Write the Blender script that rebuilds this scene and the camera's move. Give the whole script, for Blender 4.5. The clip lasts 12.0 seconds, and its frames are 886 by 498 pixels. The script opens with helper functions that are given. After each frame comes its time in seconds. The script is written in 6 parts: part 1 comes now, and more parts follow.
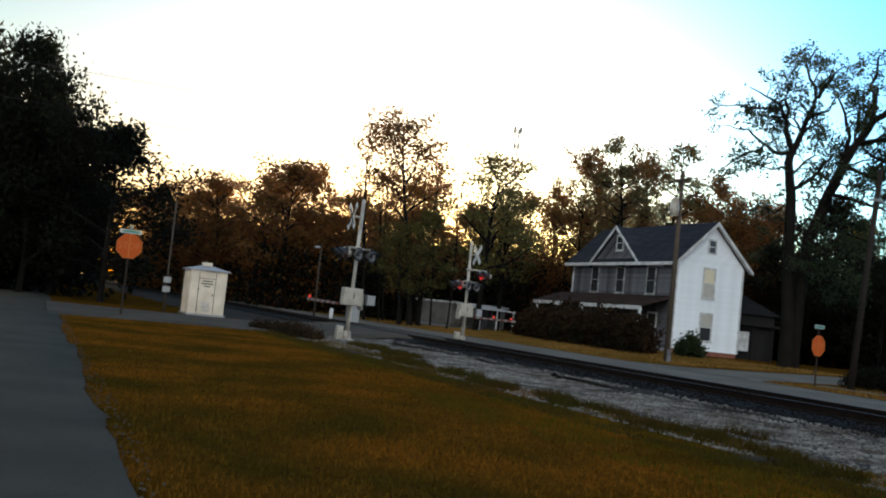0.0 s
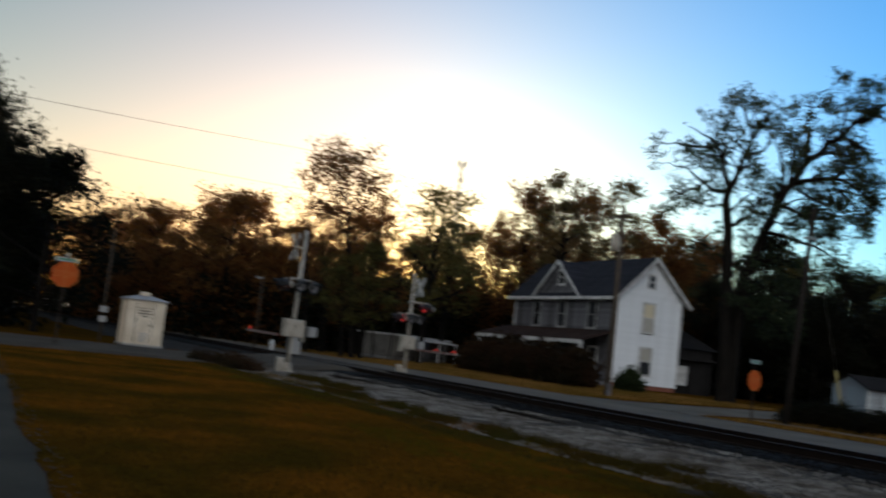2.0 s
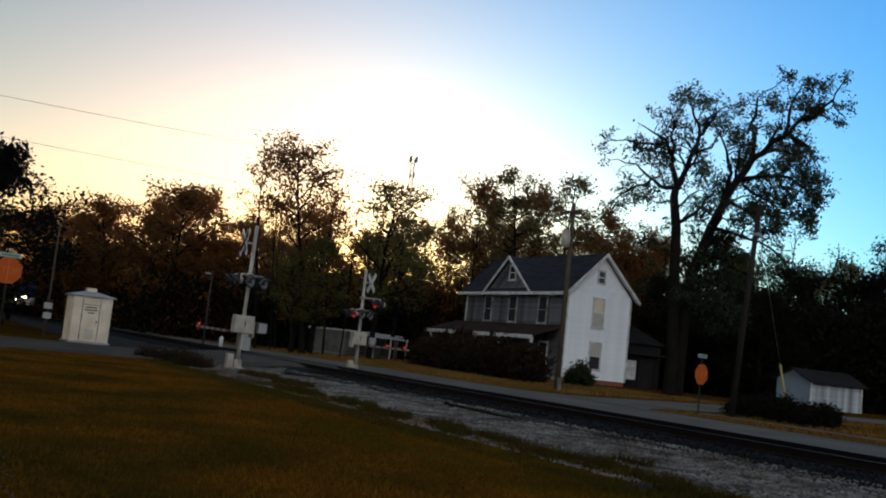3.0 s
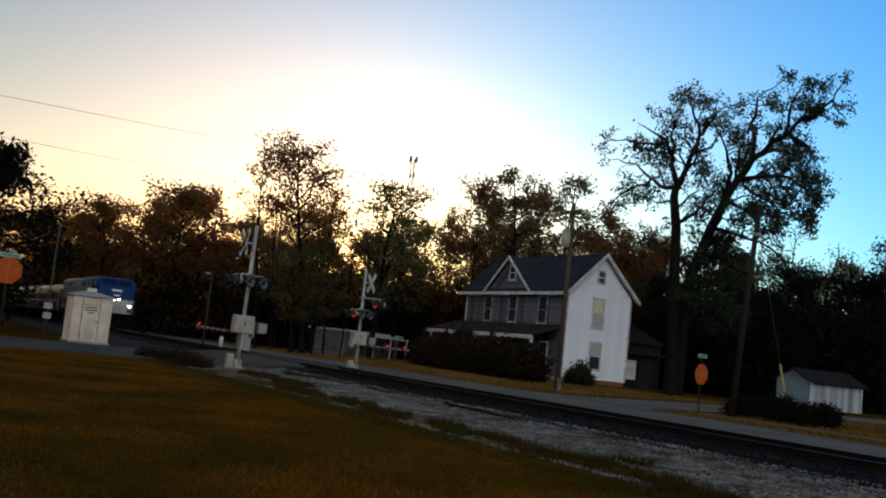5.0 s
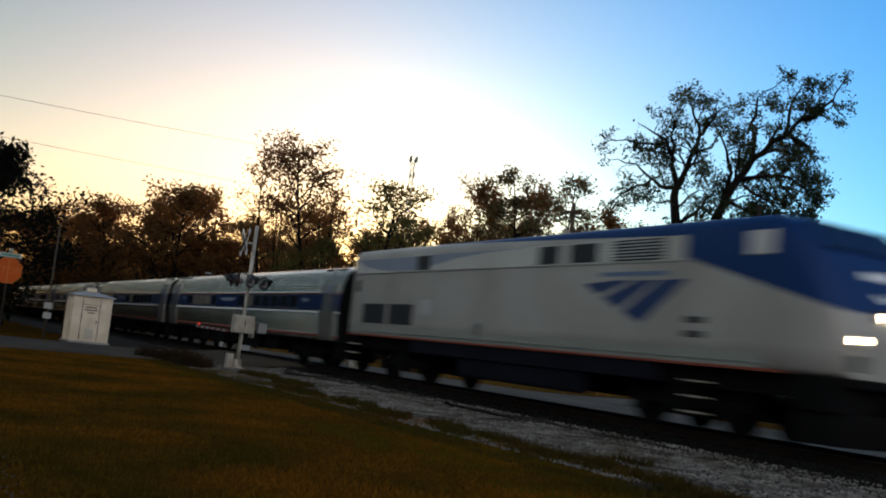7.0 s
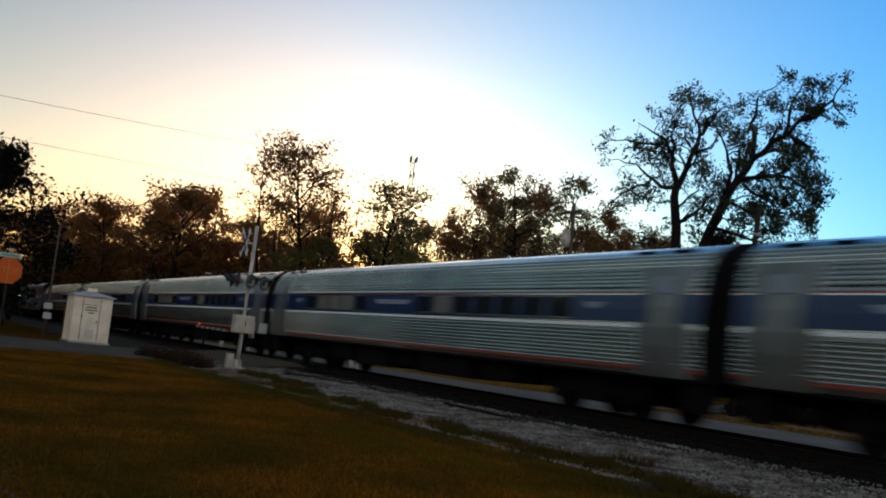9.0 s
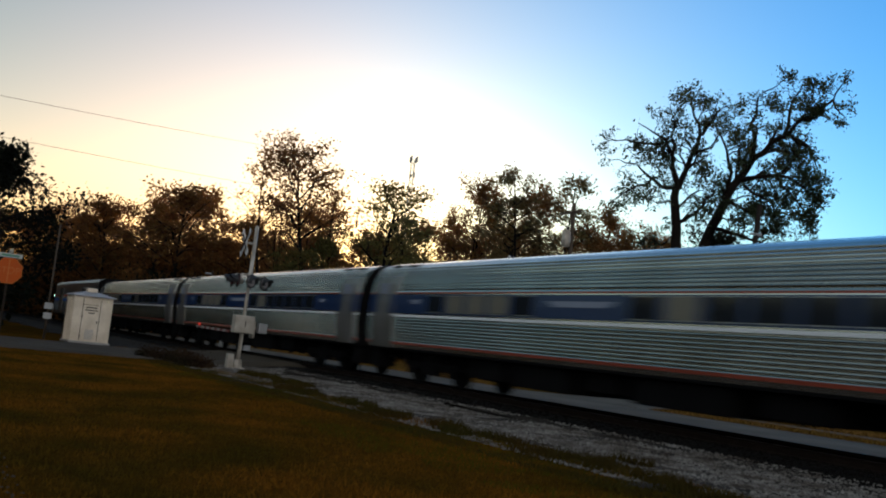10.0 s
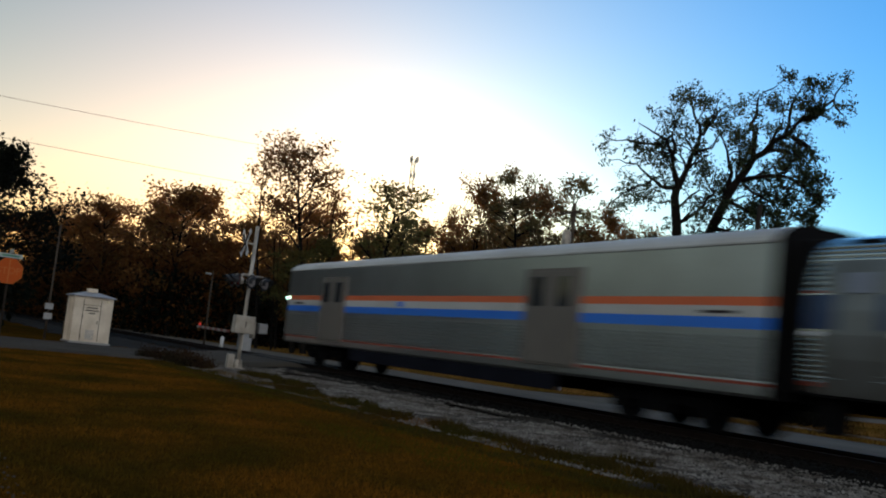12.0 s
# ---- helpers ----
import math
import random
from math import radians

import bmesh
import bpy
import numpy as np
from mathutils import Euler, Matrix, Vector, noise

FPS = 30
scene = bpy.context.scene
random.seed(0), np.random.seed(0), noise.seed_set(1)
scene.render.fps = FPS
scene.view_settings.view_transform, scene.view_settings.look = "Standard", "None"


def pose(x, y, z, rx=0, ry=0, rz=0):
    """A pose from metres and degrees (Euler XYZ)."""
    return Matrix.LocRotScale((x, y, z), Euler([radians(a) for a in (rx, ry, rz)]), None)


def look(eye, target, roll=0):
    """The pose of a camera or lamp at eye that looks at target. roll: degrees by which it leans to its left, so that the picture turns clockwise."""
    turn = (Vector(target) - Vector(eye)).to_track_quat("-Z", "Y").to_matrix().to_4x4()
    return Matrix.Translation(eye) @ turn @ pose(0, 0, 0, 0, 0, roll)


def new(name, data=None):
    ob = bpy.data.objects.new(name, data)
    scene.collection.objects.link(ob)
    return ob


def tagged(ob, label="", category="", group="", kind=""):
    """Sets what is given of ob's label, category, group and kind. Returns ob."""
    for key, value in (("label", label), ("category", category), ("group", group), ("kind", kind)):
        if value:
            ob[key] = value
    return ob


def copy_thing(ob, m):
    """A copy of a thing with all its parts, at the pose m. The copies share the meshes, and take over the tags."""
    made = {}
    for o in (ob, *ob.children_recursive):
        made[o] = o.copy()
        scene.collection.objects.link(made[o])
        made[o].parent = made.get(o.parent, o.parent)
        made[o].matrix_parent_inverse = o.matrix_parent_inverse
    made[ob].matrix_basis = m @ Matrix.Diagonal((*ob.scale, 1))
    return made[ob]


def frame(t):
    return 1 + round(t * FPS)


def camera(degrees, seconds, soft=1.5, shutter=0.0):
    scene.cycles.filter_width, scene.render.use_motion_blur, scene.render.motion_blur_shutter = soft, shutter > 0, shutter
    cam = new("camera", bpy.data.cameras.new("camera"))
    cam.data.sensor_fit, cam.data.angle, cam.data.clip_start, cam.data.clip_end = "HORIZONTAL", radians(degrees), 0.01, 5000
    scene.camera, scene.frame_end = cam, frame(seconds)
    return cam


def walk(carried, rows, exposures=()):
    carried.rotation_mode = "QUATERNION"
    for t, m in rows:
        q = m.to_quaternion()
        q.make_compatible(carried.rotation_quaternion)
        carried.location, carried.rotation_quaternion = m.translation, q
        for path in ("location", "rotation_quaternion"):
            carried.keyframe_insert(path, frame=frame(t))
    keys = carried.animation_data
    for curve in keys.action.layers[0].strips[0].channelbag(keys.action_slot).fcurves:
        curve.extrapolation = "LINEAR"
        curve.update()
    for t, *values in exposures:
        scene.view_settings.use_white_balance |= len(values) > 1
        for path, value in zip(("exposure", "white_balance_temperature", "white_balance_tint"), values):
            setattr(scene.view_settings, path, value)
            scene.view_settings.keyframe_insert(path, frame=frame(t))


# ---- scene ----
EYE = Vector((0.0, 0.0, 1.014))


def aim(yaw, pitch, roll):
    y, p = radians(yaw), radians(pitch)
    way = Vector((-math.sin(y) * math.cos(p), math.cos(y) * math.cos(p), math.sin(p)))
    return look(EYE, EYE + way, roll)


cam = camera(49.0, 12.0, soft=2.0, shutter=0.5)
walk(cam, [(t, aim(a, b, c)) for t, a, b, c in (
    (0.0, 67.58, 3.72, 6.04), (0.5, 67.50, 3.69, 5.96), (0.8, 67.20, 3.95, 6.05), (0.9, 66.75, 5.80, 6.20),
    (1.0, 66.58, 6.20, 6.28), (1.5, 66.77, 6.23, 6.12), (1.8, 66.72, 6.21, 6.15), (1.9, 66.20, 6.15, 6.30),
    (2.0, 64.45, 5.98, 6.50), (2.1, 63.10, 6.00, 6.40), (2.2, 61.85, 6.03, 6.25), (2.3, 61.60, 6.04, 6.22),
    (2.5, 61.56, 6.04, 6.22), (3.0, 61.56, 6.04, 6.22), (7.0, 61.56, 6.04, 6.22), (12.0, 61.60, 6.05, 6.18))],
     exposures=((0.0, 2.0, 6100, 3), (0.5, 1.66, 6150, 3), (0.8, 1.56, 6200, 5), (1.2, 1.26, 6250, 7), (1.7, 1.12, 6250, 7), (12.0, 1.12, 6250, 7)))

# ---- sky and sun ----
SUN_AZ = 64.5      # degrees, turned like the camera's yaw
SUN_EL = 3.0
sun_way = Vector((-math.sin(radians(SUN_AZ)) * math.cos(radians(SUN_EL)),
                  math.cos(radians(SUN_AZ)) * math.cos(radians(SUN_EL)), math.sin(radians(SUN_EL))))
world = bpy.data.worlds.new("dusk_sky")
scene.world = world
world.use_nodes = True
wt = world.node_tree
sky = wt.nodes.new("ShaderNodeTexSky")
sky.sky_type, sky.sun_disc = "NISHITA", False
sky.sun_elevation, sky.sun_rotation = radians(SUN_EL), radians(-SUN_AZ)
sky.air_density, sky.dust_density, sky.ozone_density = 1.0, 0.95, 3.2
wt.nodes["Background"].inputs["Strength"].default_value = 0.15
rich = wt.nodes.new("ShaderNodeHueSaturation")
rich.inputs["Saturation"].default_value = 1.1
wt.links.new(sky.outputs[0], rich.inputs["Color"])
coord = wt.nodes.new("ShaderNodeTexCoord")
# camera's colour cast put into the sky: warm south of the sun, cool north
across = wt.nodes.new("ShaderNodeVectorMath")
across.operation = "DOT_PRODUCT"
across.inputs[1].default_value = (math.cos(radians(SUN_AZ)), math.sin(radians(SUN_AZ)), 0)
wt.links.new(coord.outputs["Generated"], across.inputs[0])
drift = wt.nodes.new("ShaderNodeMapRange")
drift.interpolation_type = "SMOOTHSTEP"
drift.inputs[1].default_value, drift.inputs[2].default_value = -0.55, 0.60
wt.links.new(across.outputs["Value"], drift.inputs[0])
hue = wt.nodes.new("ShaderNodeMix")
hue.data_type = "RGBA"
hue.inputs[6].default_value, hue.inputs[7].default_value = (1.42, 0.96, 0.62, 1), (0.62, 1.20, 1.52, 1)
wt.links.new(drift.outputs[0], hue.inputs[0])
cast_sky = wt.nodes.new("ShaderNodeMix")
cast_sky.data_type, cast_sky.blend_type = "RGBA", "MULTIPLY"
cast_sky.inputs[0].default_value = 1.0
wt.links.new(rich.outputs[0], cast_sky.inputs[6])
wt.links.new(hue.outputs[2], cast_sky.inputs[7])
# the hazy pale sky of dusk takes over smoothly on the side away from the sun
dot = wt.nodes.new("ShaderNodeVectorMath")
dot.operation = "DOT_PRODUCT"
dot.inputs[1].default_value = sun_way
wt.links.new(coord.outputs["Generated"], dot.inputs[0])
away = wt.nodes.new("ShaderNodeMapRange")
away.interpolation_type = "SMOOTHSTEP"
away.inputs[1].default_value, away.inputs[2].default_value = 0.72, -0.5
wt.links.new(dot.outputs["Value"], away.inputs[0])
dusk = wt.nodes.new("ShaderNodeMix")
dusk.data_type = "RGBA"
height, split = wt.nodes.new("ShaderNodeMix"), wt.nodes.new("ShaderNodeSeparateXYZ")
height.data_type = "RGBA"
height.inputs[6].default_value, height.inputs[7].default_value = (2.4, 2.45, 2.5, 1), (0.45, 0.47, 0.52, 1)
wt.links.new(coord.outputs["Generated"], split.inputs[0])
wt.links.new(split.outputs[2], height.inputs[0])
# tint added for the coach reflections: warm low in the south-west, blue beyond
lull = wt.nodes.new("ShaderNodeMapRange")
lull.interpolation_type = "SMOOTHSTEP"
lull.inputs[1].default_value, lull.inputs[2].default_value = -1.0, -0.35
wt.links.new(split.outputs[0], lull.inputs[0])
low = wt.nodes.new("ShaderNodeMix")
low.data_type = "RGBA"
low.inputs[6].default_value, low.inputs[7].default_value = (3.1, 2.65, 2.1, 1), (1.45, 1.8, 2.2, 1)
wt.links.new(lull.outputs[0], low.inputs[0])
wt.links.new(low.outputs[2], height.inputs[6])
# a paler arch added opposite the set sun, to light the white gable
arch = wt.nodes.new("ShaderNodeMapRange")
arch.interpolation_type = "SMOOTHSTEP"
arch.inputs[1].default_value, arch.inputs[2].default_value = -0.45, -1.0
wt.links.new(dot.outputs["Value"], arch.inputs[0])
bright = wt.nodes.new("ShaderNodeMix")
bright.data_type = "RGBA"
bright.inputs[7].default_value = (5.2, 5.2, 5.35, 1)
wt.links.new(arch.outputs[0], bright.inputs[0])
wt.links.new(height.outputs[2], bright.inputs[6])
wt.links.new(bright.outputs[2], dusk.inputs[7])
wt.links.new(away.outputs[0], dusk.inputs[0])
wt.links.new(cast_sky.outputs[2], dusk.inputs[6])
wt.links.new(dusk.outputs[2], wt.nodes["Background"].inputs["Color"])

lamp = bpy.data.lights.new("sun", "SUN")
lamp.energy, lamp.angle, lamp.color = 2.0, radians(0.6), (1.0, 0.72, 0.45)
sun = new("sun", lamp)
sun.matrix_world = look(sun_way * 300, (0, 0, 0))
# ---- materials ----
def mat(name, color, rough=0.8, metal=0.0, var=0.25, scale=3.0, fine=40.0, bump=0.2, second=None, spec=0.5, per_piece=0.0, coord="Object"):
    """Two scales of noise on a base colour; second: the colour of the stains."""
    m = bpy.data.materials.new(name)
    m.use_nodes = True
    n, l = m.node_tree.nodes, m.node_tree.links
    b = n["Principled BSDF"]
    b.inputs["Roughness"].default_value, b.inputs["Metallic"].default_value = rough, metal
    b.inputs["Specular IOR Level"].default_value = spec if rough < 0.7 else min(spec, 0.08)
    tc = n.new("ShaderNodeTexCoord")
    big, small = n.new("ShaderNodeTexNoise"), n.new("ShaderNodeTexNoise")
    big.inputs["Scale"].default_value, small.inputs["Scale"].default_value = scale, fine
    big.inputs["Detail"].default_value = 5
    small.inputs["Detail"].default_value = 4
    for t in (big, small):
        l.new(tc.outputs[coord], t.inputs["Vector"])
    ramp = n.new("ShaderNodeMapRange")
    ramp.inputs[1].default_value, ramp.inputs[2].default_value = 0.35, 0.65
    l.new(big.outputs[0], ramp.inputs[0])
    mix = n.new("ShaderNodeMix")
    mix.data_type = "RGBA"
    c = Vector(color)
    mix.inputs[6].default_value = (*color, 1)
    mix.inputs[7].default_value = (*(second or tuple(c * (1 - var))), 1)
    l.new(ramp.outputs[0], mix.inputs[0])
    hsv = n.new("ShaderNodeHueSaturation")
    val = n.new("ShaderNodeMapRange")
    val.inputs[3].default_value, val.inputs[4].default_value = 1 - var, 1 + var
    l.new(small.outputs[0], val.inputs[0])
    l.new(mix.outputs[2], hsv.inputs["Color"])
    out = val.outputs[0]
    if per_piece:
        info = n.new("ShaderNodeObjectInfo")
        geo = n.new("ShaderNodeNewGeometry")
        add = n.new("ShaderNodeMath")
        add.operation = "ADD"
        l.new(info.outputs["Random"], add.inputs[0])
        l.new(geo.outputs["Random Per Island"], add.inputs[1])
        r = n.new("ShaderNodeMapRange")
        r.inputs[2].default_value = 2.0
        r.inputs[3].default_value, r.inputs[4].default_value = 1 - per_piece, 1 + per_piece
        l.new(add.outputs[0], r.inputs[0])
        mul = n.new("ShaderNodeMath")
        mul.operation = "MULTIPLY"
        l.new(out, mul.inputs[0])
        l.new(r.outputs[0], mul.inputs[1])
        out = mul.outputs[0]
    l.new(out, hsv.inputs["Value"])
    l.new(hsv.outputs[0], b.inputs["Base Color"])
    if bump:
        bp = n.new("ShaderNodeBump")
        bp.inputs["Strength"].default_value, bp.inputs["Distance"].default_value = bump, 0.02
        l.new(small.outputs[0], bp.inputs["Height"])
        l.new(bp.outputs[0], b.inputs["Normal"])
    return m


def glow(name, color, strength):
    m = bpy.data.materials.new(name)
    m.use_nodes = True
    b = m.node_tree.nodes["Principled BSDF"]
    b.inputs["Base Color"].default_value = (*color, 1)
    b.inputs["Emission Color"].default_value = (*color, 1)
    b.inputs["Emission Strength"].default_value = strength
    return m


def leaf_mat(name, color, second):
    """Thin leaves: part of the light comes through."""
    m = mat(name, color, 0.7, 0, 0.3, 0.35, 3.0, 0, second, 0.08, 0.35)
    n, l = m.node_tree.nodes, m.node_tree.links
    b = n["Principled BSDF"]
    src = b.inputs["Base Color"].links[0].from_socket
    tr = n.new("ShaderNodeBsdfTranslucent")
    l.new(src, tr.inputs["Color"])
    mx = n.new("ShaderNodeMixShader")
    mx.inputs[0].default_value = 0.42
    l.new(b.outputs[0], mx.inputs[1])
    l.new(tr.outputs[0], mx.inputs[2])
    l.new(mx.outputs[0], n["Material Output"].inputs["Surface"])
    return m


M_BARK = mat("bark", (0.011, 0.009, 0.007), 0.95, 0, 0.4, 2.0, 14.0, 0.9)
M_LEAF_GREEN = leaf_mat("leaf_green", (0.085, 0.085, 0.025), (0.11, 0.080, 0.022))
M_LEAF_RUST = leaf_mat("leaf_rust", (0.15, 0.054, 0.015), (0.11, 0.058, 0.016))
# near black: the deep shade of the wood is put into this leaf colour
M_LEAF_SHADED = leaf_mat("leaf_shaded", (0.009, 0.011, 0.005), (0.013, 0.010, 0.005))
M_LEAF_OAK = leaf_mat("leaf_oak", (0.034, 0.044, 0.020), (0.022, 0.030, 0.014))
M_LEAF_PINE = leaf_mat("leaf_pine", (0.080, 0.075, 0.028), (0.13, 0.068, 0.026))
M_GRASS = mat("dry_grass", (0.088, 0.036, 0.005), 0.95, 0, 0.50, 0.45, 7.0, 0.8, (0.046, 0.026, 0.004), 0.0)
M_BLADE = mat("grass_blade", (0.118, 0.047, 0.006), 0.9, 0, 0.45, 0.45, 2.5, 0, (0.040, 0.026, 0.004), 0.0, 0.6)
M_WEED = mat("weed_blade", (0.034, 0.030, 0.007), 0.9, 0, 0.3, 0.5, 2.5, 0, (0.042, 0.026, 0.007), 0.0, 0.4)
M_ASPHALT = mat("asphalt", (0.048, 0.040, 0.028), 0.9, 0, 0.35, 0.7, 45.0, 0.6, (0.070, 0.058, 0.040))
M_ROAD = mat("worn_road", (0.150, 0.128, 0.100), 0.9, 0, 0.25, 0.4, 50.0, 0.4, (0.105, 0.088, 0.068))
M_CROSSING = mat("crossing_asphalt", (0.078, 0.062, 0.044), 0.9, 0, 0.3, 0.5, 40.0, 0.5, (0.055, 0.043, 0.030))
M_GRAVEL = mat("gravel", (0.036, 0.031, 0.026), 0.95, 0, 0.45, 0.8, 25.0, 1.0, (0.026, 0.021, 0.016))
M_STONE = mat("stone", (0.165, 0.153, 0.136), 0.95, 0, 0.2, 2.0, 20.0, 0.3, (0.055, 0.045, 0.036), 0.3, 0.7)
M_TIE = mat("tie_wood", (0.012, 0.009, 0.007), 0.95, 0, 0.4, 3.0, 30.0, 0.6, None, 0.3, 0.3)
M_RAIL = mat("rail_rust", (0.016, 0.010, 0.007), 0.8, 0.2, 0.3, 5.0, 60.0, 0.2)
M_RAILTOP = mat("rail_head", (0.07, 0.062, 0.055), 0.55, 1.0, 0.1, 5.0, 60.0, 0.0)
M_STEEL = mat("stainless", (0.74, 0.70, 0.64), 0.20, 1.0, 0.12, 0.6, 30.0, 0.02, (0.62, 0.58, 0.52))
M_STEEL_DULL = mat("stainless_plain", (0.48, 0.47, 0.45), 0.32, 0.9, 0.12, 0.7, 20.0, 0.03, (0.42, 0.40, 0.38))
M_SILVER = mat("silver_paint", (0.50, 0.485, 0.46), 0.42, 0.35, 0.06, 0.5, 20.0, 0.02, (0.42, 0.41, 0.40))
M_BLUE = mat("blue_paint", (0.005, 0.028, 0.115), 0.35, 0.0, 0.1, 0.6, 20.0, 0.0)
M_NAVY = mat("band_blue", (0.010, 0.026, 0.080), 0.3, 0.0, 0.1, 0.6, 20.0, 0.0)
M_STRIPE_BLUE = mat("stripe_blue", (0.03, 0.16, 0.60), 0.4, 0.0, 0.1, 0.6, 20.0, 0.0)
M_RED = mat("stripe_red", (0.26, 0.045, 0.02), 0.5, 0.0, 0.15, 0.6, 20.0, 0.0)
M_WHITE = mat("white_line", (0.75, 0.75, 0.74), 0.5, 0.0, 0.06, 1.0, 20.0, 0.0)
# greasy black, lowered further to hold the shadow under the cars
M_UNDER = mat("underframe", (0.006, 0.0055, 0.0055), 0.9, 0.0, 0.4, 1.0, 12.0, 0.3)
M_UNDERBLUE = mat("underframe_blue", (0.009, 0.009, 0.014), 0.85, 0.0, 0.3, 1.0, 12.0, 0.2)
M_ROOF_WHITE = mat("car_roof_paint", (0.52, 0.50, 0.46), 0.55, 0.1, 0.12, 0.5, 9.0, 0.05, (0.42, 0.39, 0.34))
M_RUBBER = mat("rubber", (0.011, 0.010, 0.010), 0.8, 0, 0.2, 3.0, 20.0, 0.2)
M_GLASS = mat("tinted_glass", (0.015, 0.018, 0.022), 0.08, 0.0, 0.05, 1.0, 5.0, 0.0)
# tan window panes: the warm reflection on the glass is put into the colour
M_PANESHEEN = mat("pane_sheen", (0.16, 0.145, 0.11), 0.3, 0.0, 0.1, 1.0, 5.0, 0.0)
M_SIDING = mat("white_siding", (0.84, 0.84, 0.84), 0.7, 0, 0.06, 1.2, 12.0, 0.1, (0.76, 0.76, 0.75), 0.4, 0.05)
M_OLDSIDING = mat("bare_siding", (0.15, 0.145, 0.15), 0.85, 0, 0.25, 1.5, 12.0, 0.3, (0.055, 0.050, 0.05), 0.3, 0.4)
M_SHINGLE = mat("dark_shingle", (0.028, 0.028, 0.034), 0.9, 0, 0.3, 1.0, 20.0, 0.4, None, 0.3, 0.25)
M_TRIM = mat("white_trim", (0.62, 0.60, 0.57), 0.7, 0, 0.1, 2.0, 20.0, 0.1, (0.40, 0.38, 0.35))
M_RUSTROOF = mat("rusty_tin_roof", (0.050, 0.030, 0.024), 0.85, 0.1, 0.35, 1.0, 15.0, 0.2, (0.026, 0.018, 0.016))
M_PANE = mat("dark_pane", (0.03, 0.03, 0.032), 0.22, 0, 0.1, 1.0, 5.0, 0)
M_SCREEN = mat("windscreen_glass", (0.006, 0.016, 0.05), 0.35, 0, 0.1, 1.0, 5.0, 0, None, 0.12)
M_CURTAIN = mat("pale_shade", (0.70, 0.60, 0.40), 0.5, 0, 0.1, 2.0, 12.0, 0)
M_BRICK = mat("brick", (0.26, 0.10, 0.065), 0.9, 0, 0.3, 4.0, 30.0, 0.4)
M_POLE = mat("pole_wood", (0.075, 0.056, 0.040), 0.95, 0, 0.3, 1.0, 18.0, 0.5)
M_CREOSOTE = mat("creosoted_wood", (0.026, 0.021, 0.017), 0.95, 0, 0.3, 1.0, 18.0, 0.5)
M_ALU = mat("signal_aluminium", (0.44, 0.39, 0.32), 0.6, 0.2, 0.15, 2.0, 20.0, 0.05, (0.27, 0.23, 0.18))
M_SHEDPAINT = mat("shed_paint", (0.68, 0.57, 0.43), 0.6, 0.0, 0.10, 1.2, 14.0, 0.04, (0.52, 0.42, 0.30))
M_SHEDROOF = mat("shed_roof", (0.36, 0.34, 0.33), 0.6, 0.2, 0.15, 1.2, 14.0, 0.04)
M_BLACK = mat("black_metal", (0.015, 0.015, 0.016), 0.6, 0.1, 0.2, 2.0, 20.0, 0.0)
M_STOP = mat("sign_red", (0.40, 0.075, 0.012), 0.75, 0, 0.08, 2.0, 20.0, 0.0, (0.38, 0.07, 0.014))
M_SIGNWHITE = mat("sign_white", (0.52, 0.50, 0.47), 0.5, 0, 0.06, 2.0, 20.0, 0)
M_SIGNGREEN = mat("sign_green", (0.02, 0.17, 0.09), 0.5, 0, 0.06, 2.0, 20.0, 0)
M_GALV = mat("galvanised", (0.30, 0.29, 0.28), 0.55, 0.7, 0.15, 2.0, 20.0, 0.05)
M_INK = mat("ink", (0.04, 0.03, 0.03), 0.7, 0, 0.1, 2.0, 20.0, 0)
G_RED = glow("red_lamp", (0.60, 0.02, 0.018), 0.25)
G_HEAD = glow("headlight", (1.0, 0.74, 0.42), 24.0)
G_MARK = glow("marker_lamp", (0.55, 1.0, 0.75), 4.0)
M_VESTIBULE = mat("vestibule_steel", (0.25, 0.245, 0.235), 0.40, 0.7, 0.12, 0.7, 20.0, 0.03, (0.15, 0.14, 0.12))
M_REDLENS = mat("dark_red_lens", (0.09, 0.008, 0.006), 0.25, 0, 0.1, 2.0, 20.0, 0)
M_GUARD = mat("yellow_guard", (0.30, 0.24, 0.08), 0.6, 0, 0.1, 3.0, 20.0, 0)
M_PEEL = mat("peeling_paint", (0.52, 0.56, 0.58), 0.8, 0, 0.4, 1.1, 9.0, 0.2, (0.12, 0.12, 0.12), 0.3, 0.15)
M_BLUEGREY = mat("blue_grey_paint", (0.20, 0.26, 0.30), 0.8, 0, 0.15, 1.5, 14.0, 0.1, (0.2, 0.22, 0.25))
# ---- building helpers ----
def mesh_of(name, bm, materials):
    me = bpy.data.meshes.new(name)
    bm.to_mesh(me)
    bm.free()
    for m in (materials if isinstance(materials, (list, tuple)) else [materials]):
        me.materials.append(m)
    return me


def part(name, bm, material, parent=None, label="", m=None):
    ob = new(name, mesh_of(name, bm, material))
    if parent is not None:
        ob.parent = parent
    if m is not None:
        ob.matrix_basis = m
    if label:
        ob["label"] = label
    return ob


def empty(name, label, category, m, group="", kind=""):
    ob = new(name)
    ob.matrix_basis = m
    return tagged(ob, label, category, group, kind)


